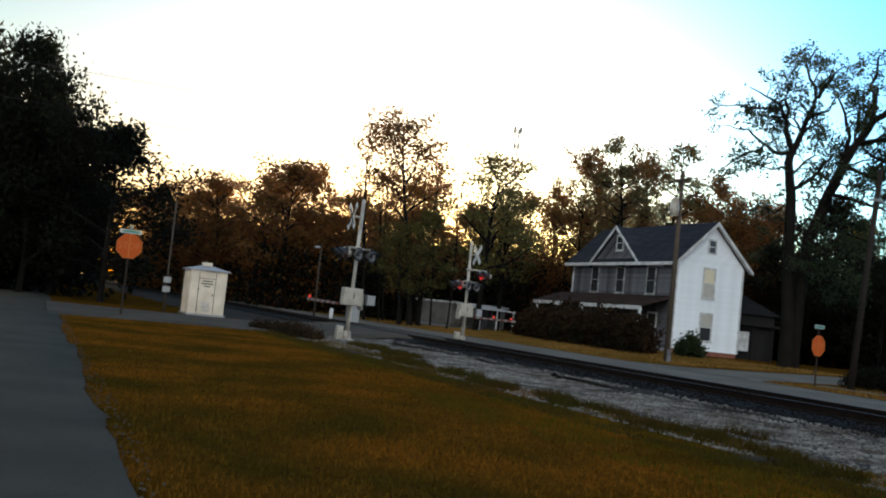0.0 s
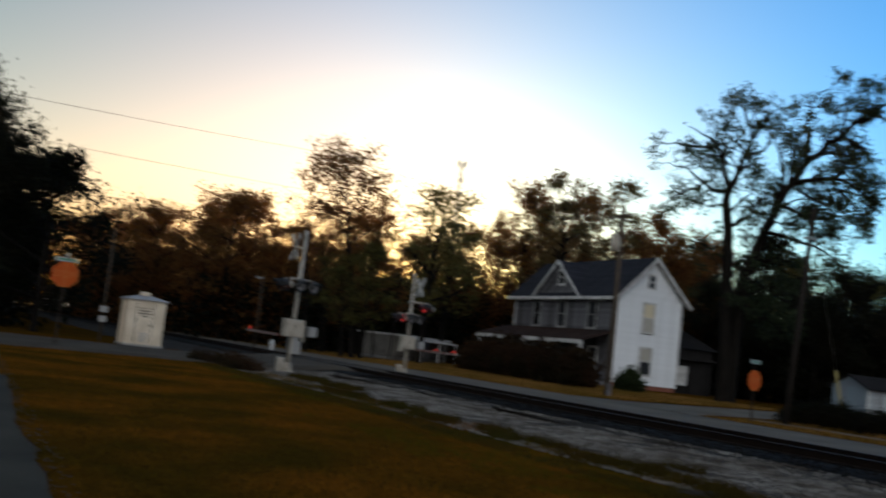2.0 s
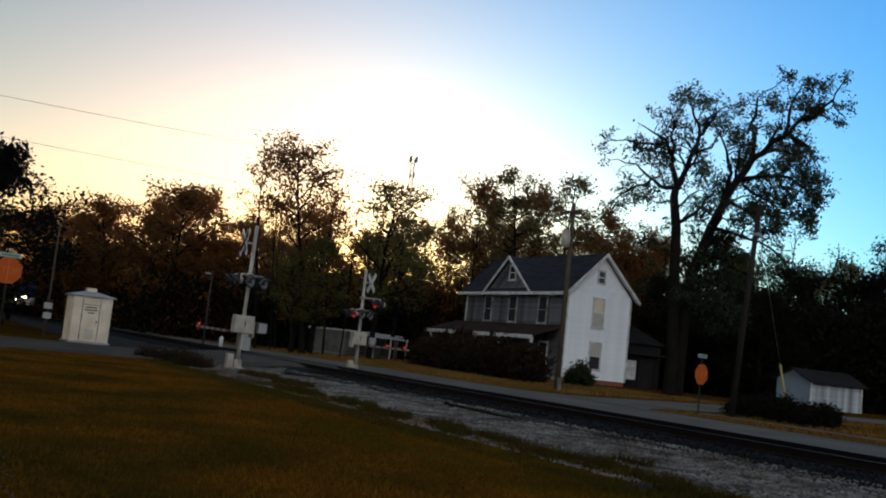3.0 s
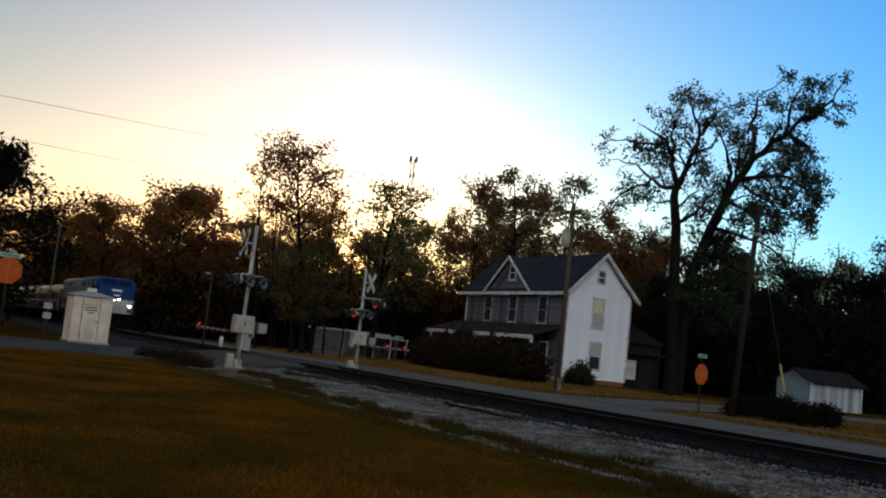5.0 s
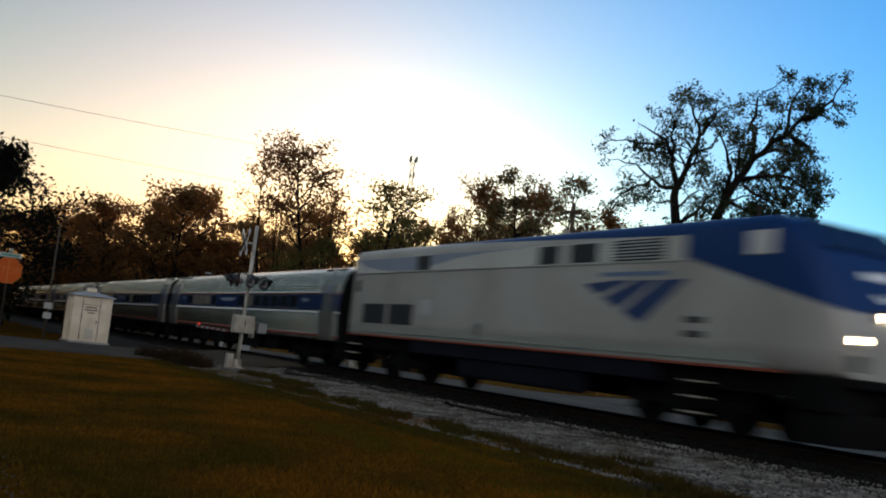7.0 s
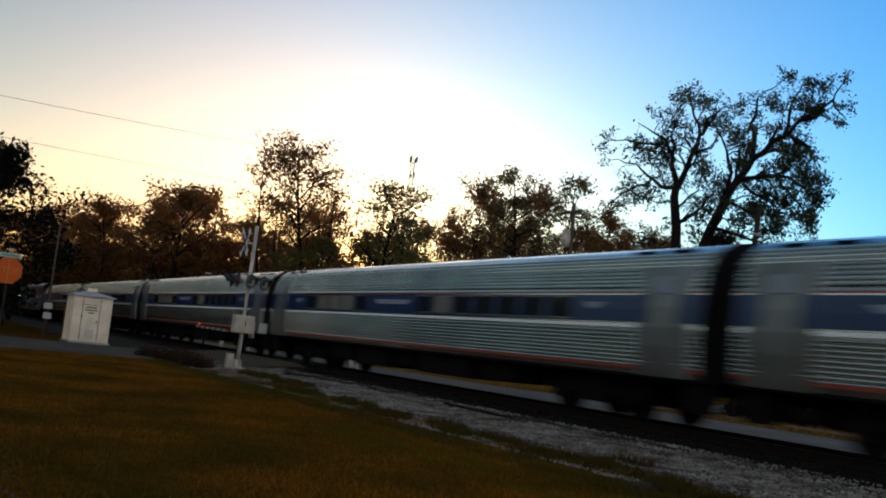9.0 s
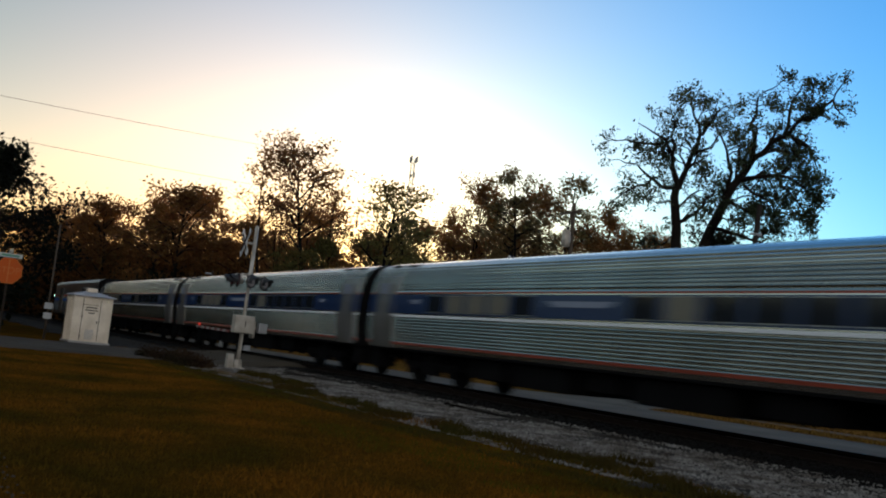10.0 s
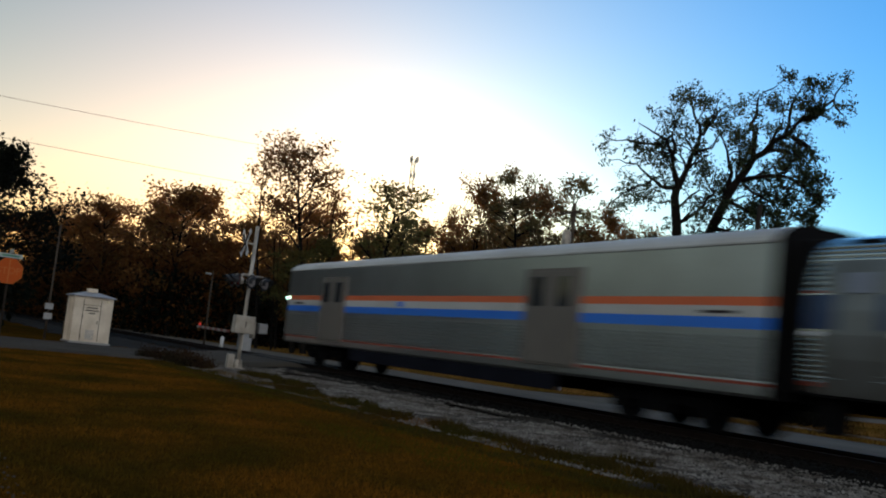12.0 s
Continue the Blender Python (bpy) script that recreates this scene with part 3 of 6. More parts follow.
# x, y, height, crown radius, kind
PLACES = (
    # trees left of the track, x -78 to -160, are added to darken coach reflections
    (-60.0, -0.8, 13.6, 3.5, "D"), (-61.0, -3.6, 12.0, 4.0, "D"), (-63.0, 0.8, 9.5, 4.0, "D"), (-64.0, -10.0, 12.0, 5.0, "D"), (-78.0, -4.0, 12.0, 5.0, "D"), (-88.0, 0.0, 12.0, 5.0, "D"), (-98.0, 0.0, 12.0, 5.0, "D"), (-110.0, 2.0, 12.0, 5.0, "D"), (-125.0, 3.0, 12.0, 5.5, "D"), (-140.0, 4.0, 12.0, 5.5, "D"), (-160.0, 4.0, 13.0, 6.0, "D"), (-57.0, 3.4, 9.8, 4.1, "D"), (-61.9, -3.0, 10.1, 4.5, "D"), 
    (-65.5, -8.4, 10.4, 5.9, "D"), (-68.6, -14.0, 10.4, 6.3, "D"), (-168.7, 20.7, 17.5, 4.6, "R"), (-124.3, 20.8, 15.2, 5.0, "R"),
    (-109.8, 22.4, 13.8, 4.4, "R"), (-102.2, 23.9, 15.1, 4.8, "R"), (-108.2, 29.0, 16.0, 3.4, "R"), (-113.1, 33.5, 16.3, 2.8, "T"),
    (-265.0, 21.0, 23.0, 7.0, "R"), (-199.0, 21.0, 17.8, 5.0, "R"), (-140.0, 21.0, 15.8, 4.4, "R"), (-127.0, 27.6, 16.9, 4.5, "R"),
    (-75.3, 28.8, 17.8, 4.6, "M"), (-75.4, 29.6, 9.5, 2.8, "G"), (-74.8, 27.6, 8.0, 2.4, "G"), (-81.7, 26.9, 17.2, 2.3, "T"), (-77.1, 35.6, 14.6, 4.3, "G"), (-82.6, 40.4, 13.2, 3.4, "G"),
    (-92.7, 37.4, 16.3, 2.7, "T"), (-107.3, 41.4, 15.9, 4.1, "R"), (-96.7, 52.5, 15.6, 2.8, "R"), (-84.6, 49.4, 18.2, 2.8, "R"),
    (-77.4, 49.7, 19.1, 3.0, "P"), (-82.0, 50.8, 17.2, 3.2, "P"), (-76.4, 54.8, 19.0, 3.4, "P"), (-86.7, 59.2, 19.2, 3.1, "R"), (-73.4, 56.5, 15.6, 3.0, "R"),
    (-95.6, 58.3, 18.5, 3.4, "G"), (-103.0, 57.6, 18.8, 2.1, "T"), (-106.4, 55.4, 16.4, 3.2, "R"), (-79.9, 68.1, 15.5, 2.8, "R"),
    (-66.7, 74.5, 16.6, 2.3, "B"), (-67.4, 79.2, 16.6, 2.5, "B"), (-61.3, 76.5, 14.5, 2.3, "B"), (-60.7, 79.5, 14.7, 2.6, "B"),
    (-60.4, 64.0, 12.2, 2.6, "B"), (-74.0, 60.5, 15.5, 3.0, "T"), (-70.0, 57.5, 14.0, 2.6, "T"), (-68.0, 55.5, 12.5, 3.0, "R"), (-68.0, 84.0, 14.5, 4.0, "G"), (-62.0, 80.5, 12.5, 3.6, "D"), (-72.0, 80.0, 13.0, 3.5, "D"), (-76.0, 78.0, 14.0, 3.5, "G"), (-55.0, 76.0, 10.5, 3.4, "D"), (-58.1, 81.4, 16.2, 3.6, "D"), (-51.6, 79.8, 16.7, 4.0, "D"), (-46.7, 82.7, 18.3, 4.6, "D"),
    (-65.2, 62.1, 13.7, 3.2, "D"), (-72.0, 63.5, 13.6, 3.2, "R"), (-40.2, 86.1, 18.4, 5.1, "D"), (-32.4, 89.3, 18.3, 5.1, "D"),
    (-118.6, 39.4, 12.8, 3.7, "R"), (-114.6, 50.0, 14.9, 4.1, "R"), (-117.2, 56.2, 15.2, 4.3, "G"), (-108.8, 71.2, 18.6, 4.7, "R"),
    (-100.0, 75.0, 17.9, 4.5, "R"), (-91.0, 78.0, 15.0, 4.0, "D"), (-82.0, 82.0, 15.0, 4.0, "D"), (-74.0, 86.0, 14.0, 4.0, "D"),
    (-132.0, 36.0, 13.0, 4.5, "R"), (-130.0, 48.0, 14.0, 4.5, "R"), (-230.0, 22.0, 20.0, 6.0, "R"), (-128.0, 62.0, 15.0, 4.5, "R"),
    (-104.0, 33.0, 13.0, 4.0, "R"), (-98.0, 30.0, 11.0, 3.6, "R"), (-116.0, 24.5, 12.5, 4.0, "R"), (-132.0, 22.5, 13.5, 4.2, "R"), (-150.0, 22.0, 15.0, 4.6, "R"), (-180.0, 22.0, 16.5, 5.0, "R"), (-96.0, 43.0, 12.0, 4.0, "G"), (-88.0, 34.0, 11.0, 3.4, "R"),
    (-90.0, 51.0, 13.0, 3.6, "R"), (-100.0, 64.0, 15.0, 4.0, "R"), (-70.0, 60.0, 12.0, 3.4, "R"), (-56.0, 70.0, 11.0, 2.6, "B"), (-50.0, 72.0, 10.5, 3.0, "D"), (-44.0, 74.0, 13.0, 3.8, "D"), (-64.0, 58.0, 9.0, 3.0, "D"), (-56.0, 60.0, 8.5, 3.0, "D"),
    (-80.3, 27.8, 13.0, 1.5, "T"), (-76.9, 28.6, 12.0, 1.4, "T"), (-78.3, 30.5, 14.0, 1.6, "T"), (-79.7, 32.4, 12.0, 1.5, "T"), (-73.6, 31.4, 10.0, 1.3, "T"), (-80.3, 35.9, 13.0, 1.6, "T"), (-84.0, 29.5, 15.0, 1.8, "T"), (-86.0, 42.0, 14.0, 1.8, "T"))
for i, (x, y, hh, sp, kind) in enumerate(PLACES):
    model = models[kind][i % len(models[kind])]
    h0, s0 = SPEC[kind][:2]
    k = hh / h0
    t = copy_thing(model, pose(x, y, ground_z(x, y) - 0.05, 0, 0, (i * 67) % 360))
    wide = sp / s0 * (1.2 if y > 20 else 1.0)
    t.scale = (wide, wide, k * 1.05)
for group in models.values():
    for t in group:
        for o in (*t.children_recursive, t):
            bpy.data.objects.remove(o)

# the great oak beside the house: two stems, the second leaning towards the street
RIGHT, AHEAD = np.array([0.665, 0.745, 0]), np.array([-0.745, 0.665, 0])
oak = Wood(77)


def at(u, z, v=0.0):
    return RIGHT * u + AHEAD * v + np.array([0, 0, z])


def bough(pts, r0, r1, length, twigs=7, depth=3):
    r0, r1 = r0 * 0.66, r1 * 0.5
    fine = []
    for a, b in zip(pts[:-1], pts[1:]):
        for k in range(3):
            fine.append(a + (b - a) * k / 3 + oak.rng.normal(0, 0.08, 3))
    fine.append(pts[-1])
    oak.grow(np.array(fine), r0, r1, depth, length, twigs, 0.3, 0.0, 0.10)


oak.limb([at(0.1, 0), at(0.1, 3), at(-0.1, 6.2), at(-0.3, 10.8), at(-0.6, 12.8), at(-0.5, 13.5)], [0.44, 0.38, 0.34, 0.30, 0.26, 0.22], 10)
oak.limb([at(0.5, 0, 0.5), at(0.6, 4.5, 0.5), at(0.9, 8.2, 0.4), at(1.8, 11.0, 0.3), at(2.6, 13.0, 0.1)], [0.44, 0.38, 0.34, 0.31, 0.28], 10)
# crown of the upright stem
bough([at(-0.6, 13.2), at(-2.0, 13.9, 0.6), at(-3.4, 13.5, 1.0), at(-4.6, 12.4, 1.2)], 0.24, 0.05, 1.8, 6)
bough([at(-2.0, 13.9, 0.6), at(-3.2, 14.8, 0.2), at(-4.9, 14.8, -0.4)], 0.15, 0.04, 1.7, 4)
bough([at(-0.5, 13.5), at(-0.9, 15.3, -0.4), at(-1.7, 16.5, -0.8), at(-3.2, 17.2, -1.0)], 0.24, 0.05, 1.8, 6)
bough([at(-1.4, 16.1, -0.6), at(-3.1, 15.8, -1.2), at(-5.1, 16.0, -1.6)], 0.16, 0.04, 1.7, 5)
bough([at(-0.5, 13.5), at(0.3, 15.6, 0.4), at(0.8, 17.1, 0.6), at(0.0, 19.0, 0.8), at(0.4, 20.1, 0.8)], 0.30, 0.05, 1.8, 7)
bough([at(0.8, 17.1, 0.6), at(1.5, 18.4, 0.2), at(2.3, 18.9, 0.0)], 0.18, 0.05, 1.5, 4)
bough([at(-0.9, 15.3, -0.4), at(-0.9, 17.0, -1.4), at(-1.3, 18.3, -1.8)], 0.17, 0.04, 1.6, 5)
bough([at(0.3, 15.6, 0.4), at(1.5, 16.0, -0.8), at(2.2, 17.2, -1.2)], 0.16, 0.04, 1.5, 4)
bough([at(-0.2, 11.2), at(0.8, 12.0, -0.5), at(1.7, 13.0, -0.8), at(1.8, 14.7, -1.0)], 0.22, 0.05, 1.6, 5)
bough([at(-0.5, 12.6), at(-1.6, 12.2, -0.8), at(-2.6, 12.6, -1.2)], 0.12, 0.03, 1.4, 4)
# crown of the leaning stem
bough([at(2.6, 13.0, 0.1), at(4.0, 15.6), at(5.8, 17.2), at(6.8, 18.1, -0.3), at(7.2, 19.5, -0.5)], 0.42, 0.06, 1.8, 8)
bough([at(4.0, 15.6), at(3.9, 18.0, 0.8), at(4.1, 19.8, 1.0), at(5.2, 20.6, 1.0)], 0.22, 0.05, 1.6, 6)
bough([at(2.4, 12.8, 0.1), at(2.8, 14.8, 0.6), at(2.1, 16.7, 0.9), at(1.5, 18.0, 1.0)], 0.24, 0.05, 1.6, 6)
bough([at(5.3, 14.5, -0.9), at(6.6, 13.0, -0.4), at(7.6, 11.9, 0.0)], 0.16, 0.04, 1.6, 8)
bough([at(3.6, 13.8), at(5.2, 12.9, 0.4), at(6.4, 11.6, 0.8)], 0.16, 0.04, 1.6, 8)
bough([at(2.8, 12.6), at(4.3, 12.4, 0.8), at(5.3, 11.3, 1.2)], 0.2, 0.05, 1.6, 5)
bough([at(3.3, 14.2), at(5.3, 14.5, -0.9), at(7.1, 13.6, -1.4), at(8.0, 12.7, -1.6)], 0.24, 0.05, 1.7, 7)
bough([at(5.0, 14.4, -0.8), at(6.4, 15.4, -1.2), at(7.6, 14.9, -1.6)], 0.14, 0.04, 1.5, 4)
bough([at(5.8, 17.2), at(7.2, 16.7, 0.8), at(8.0, 15.3, 1.2)], 0.2, 0.05, 1.5, 5)
bough([at(6.8, 18.1, -0.3), at(8.3, 19.3, -0.5), at(9.1, 21.1, -0.6)], 0.2, 0.04, 1.2, 5)
bough([at(8.3, 19.3, -0.5), at(9.2, 18.4, -0.2)], 0.12, 0.04, 1.1, 4)
bough([at(5.8, 17.2), at(6.1, 19.2, 0.8), at(6.7, 20.7, 1.0)], 0.2, 0.05, 1.4, 5)
bough([at(4.6, 16.0), at(5.4, 17.6, -1.0), at(5.2, 19.0, -1.4)], 0.16, 0.04, 1.4, 4)
# low dense boughs over the street
bough([at(1.8, 11.0, 0.3), at(3.5, 10.6, -0.8), at(5.4, 9.8, -1.2), at(6.6, 9.0, -1.4)], 0.2, 0.05, 1.9, 7)
bough([at(1.2, 9.5, 0.4), at(2.7, 9.1, 1.0), at(4.6, 8.3, 1.4)], 0.18, 0.05, 1.9, 6)
bough([at(1.4, 10.2, 0.3), at(2.4, 11.4, -1.6), at(3.6, 11.4, -2.2)], 0.16, 0.05, 1.8, 6)
bough([at(0.9, 8.2, 0.4), at(2.4, 7.2, -1.0), at(4.0, 6.4, -1.6)], 0.16, 0.05, 1.9, 6)
bough([at(0.8, 7.4, 0.4), at(1.8, 8.6, 1.6), at(3.2, 7.6, 2.4)], 0.14, 0.04, 1.9, 6)
bough([at(0.7, 6.0, 0.5), at(2.4, 5.8, 1.4), at(4.2, 5.0, 2.0)], 0.14, 0.04, 1.9, 6)
bough([at(-0.2, 10.3), at(-1.2, 9.8, 0.5), at(-2.1, 10.2, 0.8)], 0.1, 0.03, 1.2, 4)
bough([at(0.0, 8.0), at(-1.0, 8.0, -0.6), at(-1.8, 7.0, -0.8)], 0.1, 0.03, 1.5, 4)
bough([at(0.0, 6.0), at(0.8, 6.8, -1.4), at(1.2, 6.2, -2.2)], 0.1, 0.03, 1.7, 5)
# inner boughs
bough([at(-0.4, 12.0), at(0.9, 13.6, 1.0), at(1.0, 15.2, 1.6)], 0.14, 0.04, 1.6, 6)
bough([at(0.0, 14.6), at(-0.6, 16.2, 1.2), at(-2.2, 15.4, 1.8)], 0.14, 0.04, 1.6, 6)
bough([at(2.2, 12.2, 0.2), at(3.6, 13.4, 1.2), at(5.0, 13.2, 1.8)], 0.14, 0.04, 1.6, 6)
bough([at(3.2, 14.0), at(3.0, 15.6, -1.2), at(2.8, 17.2, -1.8)], 0.14, 0.04, 1.6, 6)
bough([at(4.8, 16.2), at(6.2, 16.0, 1.0), at(6.6, 14.8, 1.6)], 0.14, 0.04, 1.5, 6)
tree_thing("oak_tree", oak, M_LEAF_OAK, M_BARK, "great spreading oak with two stems and thinning leaves", pose(-45.97, 41.6, ground_z(-46, 41.6) - 0.4), 4, 0.17, 0.10, 0.50)


def bush(name, label, x, y, w, d, hgt, leaf, n, size, seed, rz=0):
    """A shrub: stems fanning from the ground under a shell of leaves, its outline uneven."""
    wd = Wood(seed)
    for i in range(26):
        a = wd.rng.uniform(0, 6.28)
        q = wd.rng.random() ** 0.5
        end = np.array([math.cos(a) * q * w / 2, math.sin(a) * q * d / 2, hgt * (1 - 0.55 * q * q) * wd.rng.uniform(0.7, 1.05)])
        pts = np.array([end * np.array([0.55, 0.55, 0]) * 0.7, end * np.array([0.8, 0.8, 0.5]), end])
        wd.limb(pts, [0.03, 0.02, 0.008], 4)
        for t in np.linspace(0.15, 1, 7):
            wd.tips.append(end * np.array([0.8 + 0.2 * t, 0.8 + 0.2 * t, t]))
    t = empty(name, label, "bush", pose(x, y, ground_z(x, y) - 0.03, 0, 0, rz))
    st = new("stems", from_arrays("stems", np.concatenate(wd.v), wd.f, M_BARK, True))
    st.parent = t
    v, f = wd.leaves(n, 0.13 * (w + d) / 2 * 0.55 + 0.06, size, 1.0, 0.8)
    v[:, 2] = np.maximum(v[:, 2], 0.02)
    cr = new("foliage", from_arrays("foliage", v, f, leaf))
    cr.parent = t
    return t


# undergrowth closing the view under the trees
def undergrowth(name, label, rows, leaf, seed, size=0.2, per=1500):
    rng = np.random.default_rng(seed)
    V = []
    for x0, y0, x1, y1, hgt, deep in rows:
        L = math.hypot(x1 - x0, y1 - y0)
        n = int(per * L / 4)
        t = rng.random(n)
        top = hgt * (0.65 + 0.5 * np.array([noise.noise(Vector((x0 + q * L * 0.3, y0, 3))) + 0.5 for q in t]))
        c = np.stack([x0 + (x1 - x0) * t + rng.normal(0, deep, n), y0 + (y1 - y0) * t + rng.normal(0, deep, n), top * rng.random(n) ** 0.8 - 0.3], -1)
        a = rng.normal(0, 1, (n, 3))
        a /= np.linalg.norm(a, axis=1)[:, None]
        b = np.cross(a, rng.normal(0, 1, (n, 3)))
        b /= np.linalg.norm(b, axis=1)[:, None]
        s = size * rng.uniform(0.6, 1.5, (n, 1))
        V.append(np.stack([c - a * s, c + b * s * 0.6, c + a * s, c - b * s * 0.6], 1).reshape(-1, 3))
    v = np.concatenate(V)
    return tagged(new(name, from_arrays(name, v, np.arange(len(v)).reshape(-1, 4), leaf)), label, "undergrowth", kind="stuff")


# the 16 and 24 m rows are added, to darken reflections in the coaches
undergrowth("wood_undergrowth", "dark undergrowth under the trees, with tall added rows that darken reflections", (
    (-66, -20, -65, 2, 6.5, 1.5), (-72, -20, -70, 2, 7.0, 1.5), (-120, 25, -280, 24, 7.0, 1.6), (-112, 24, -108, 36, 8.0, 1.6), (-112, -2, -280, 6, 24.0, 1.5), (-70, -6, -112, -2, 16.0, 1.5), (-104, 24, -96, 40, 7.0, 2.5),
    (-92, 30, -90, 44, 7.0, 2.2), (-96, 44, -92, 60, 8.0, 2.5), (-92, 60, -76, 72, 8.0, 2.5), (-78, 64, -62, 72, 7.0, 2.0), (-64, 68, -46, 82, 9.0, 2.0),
    (-46, 84, -20, 92, 12.0, 2.0), (-118, 34, -112, 60, 9.0, 3.0), (-118, 60, -90, 80, 9.0, 3.0), (-70, 70, -40, 88, 6.0, 2.0), (-76, 60, -64, 66, 8.0, 1.8), (-58, 60, -52, 70, 8.5, 1.5), (-53, 70, -34, 80, 9.5, 1.6)), M_LEAF_SHADED, 21, 0.24, 2200)
undergrowth("autumn_saplings", "rust brown saplings filling the edge of the wood", (
    (-122, 23, -280, 22, 11.0, 1.6), (-112, 24, -106, 38, 10.5, 1.8), (-103, 26, -95, 42, 8.5, 2.2), (-98, 44, -90, 60, 9.0, 2.2)), M_LEAF_RUST, 29, 0.19, 2600)
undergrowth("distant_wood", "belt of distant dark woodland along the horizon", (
    (-150, 26, -300, 30, 11, 3.0), (-150, 26, -160, 90, 12, 3.0), (-160, 90, -60, 130, 13, 3.0), (-60, 130, 40, 130, 13, 3.0), (-300, 3, -290, -60, 11, 3.0), (-120, -8, -290, 4, 11, 2.0)), M_LEAF_SHADED, 23, 0.6, 900)
# unseen belt added for the coach reflections; it also dims the ground
undergrowth("wood_behind", "unseen closing belt of dark woodland behind the frontage road", (
    (-70, -24, -20, -48, 8, 3.0), (-20, -48, 60, -55, 8, 3.0), (60, -55, 110, 0, 8, 3.0), (110, 0, 100, 70, 8, 3.0), (100, 70, 0, 110, 10, 3.0)), M_LEAF_SHADED, 22, 0.55, 900)
# ---- the train: each vehicle's origin is at rail height under its rear coupler; +x is the way it goes ----
def skin(name, outline, x0, x1, parent, materials, pick, label="", cap=True, smooth=False):
    """A car body: an outline (y, z), open at the bottom, swept from x0 to x1; pick(y, z) gives the material of each facet."""
    bm = bmesh.new()
    a = [bm.verts.new((x0, y, z)) for y, z in outline]
    b = [bm.verts.new((x1, y, z)) for y, z in outline]
    n = len(outline)
    for i in range(n):
        j = (i + 1) % n
        f = bm.faces.new((a[i], b[i], b[j], a[j]))
        f.material_index = pick((outline[i][0] + outline[j][0]) / 2, (outline[i][1] + outline[j][1]) / 2)
        f.smooth = smooth
    if cap:
        for ends in (a, b[::-1]):          # dirty ends, painted black to hold the dark of the gap
            bm.faces.new(ends).material_index = 4
    bmesh.ops.recalc_face_normals(bm, faces=bm.faces)
    return part(name, bm, materials, parent, label)


def mirror(half):
    return half + [(-y, z) for y, z in reversed(half)]


def side_at(z):
    """The bulging side of the tube-shaped coach: half width at height z."""
    return float(np.interp(z, [0.95, 1.2, 1.6, 2.0, 2.4, 2.75, 3.0, 3.2, 3.4, 3.55, 3.68, 3.77, 3.83, 3.86],
                           [1.50, 1.545, 1.58, 1.60, 1.59, 1.56, 1.51, 1.45, 1.35, 1.22, 1.02, 0.75, 0.40, 0.0]))


def coach_half():
    pts = [(1.20, 0.95), (1.50, 0.955)]
    z = 1.10
    pts += [(side_at(1.02), 1.02), (side_at(1.12), 1.12), (side_at(1.2), 1.20)]
    z = 1.24
    while z < 1.92:                     # lower flutes
        pts += [(side_at(z) - 0.024, z), (side_at(z + .018) + 0.012, z + 0.018), (side_at(z + .035) + 0.020, z + 0.035), (side_at(z + .052) + 0.012, z + 0.052), (side_at(z + .070) - 0.024, z + 0.070)]
        z += 0.088
    pts += [(side_at(1.96), 1.965), (side_at(2.04), 2.04), (side_at(2.08), 2.08), (side_at(2.35), 2.35), (side_at(2.66), 2.66), (side_at(2.69), 2.69), (side_at(2.735), 2.735)]
    z = 2.80
    while z < 3.58:                     # roof flutes
        pts += [(side_at(z) - 0.022, z), (side_at(z + .018) + 0.010, z + 0.018), (side_at(z + .035) + 0.017, z + 0.035), (side_at(z + .052) + 0.010, z + 0.052), (side_at(z + .070) - 0.022, z + 0.070)]
        z += 0.088
    pts += [(side_at(3.62), 3.62), (side_at(3.68), 3.68), (side_at(3.73), 3.73), (side_at(3.78), 3.78), (side_at(3.82), 3.82), (0.2, 3.85)]
    return pts


def coach_pick(y, z):
    if z < 1.0:
        return 4
    if 1.12 <= z <= 1.20:
        return 1
    if 1.965 <= z < 2.04:
        return 2
    if 2.08 <= z < 2.66:
        return 3
    if 2.69 <= z < 2.735:
        return 1
    return 0


def truck(parent, x, w=1.0, label="dark four-wheeled truck with coil springs"):
    """A four-wheeled truck under a car."""
    t = new("truck")
    t.parent, t.matrix_basis = parent, pose(x, 0, 0)
    bm = bmesh.new()
    for s in (-1, 1):
        box(bm, -1.75, 1.75, s * 1.0 - 0.09, s * 1.0 + 0.09, 0.48, 0.66, 0.03)
        box(bm, -0.45, 0.45, s * 1.02 - 0.12, s * 1.02 + 0.12, 0.30, 0.92, 0.03)
        for wx in (-1.28, 1.28):
            box(bm, wx - 0.2, wx + 0.2, s * 1.05 - 0.12, s * 1.05 + 0.12, 0.30, 0.62, 0.04)
            rod(bm, (wx - 0.36, s * 1.02, 0.6), (wx - 0.36, s * 1.02, 0.9), 0.09, n=8)
            rod(bm, (wx + 0.36, s * 1.02, 0.6), (wx + 0.36, s * 1.02, 0.9), 0.09, n=8)
    box(bm, -0.4, 0.4, -1.0, 1.0, 0.55, 0.86)
    fr = part("truck_frame", bm, M_UNDER, t, label)
    for wx in (-1.28, 1.28):
        bm = bmesh.new()
        for s in (-1, 1):
            rod(bm, (wx, s * 0.69, 0.457), (wx, s * 0.82, 0.457), 0.457, n=24)
            rod(bm, (wx, s * 0.66, 0.457), (wx, s * 0.69, 0.457), 0.49, n=24)
        rod(bm, (wx, -0.8, 0.457), (wx, 0.8, 0.457), 0.08, n=8)
        part("wheelset", bm, M_UNDER, t)
    return t


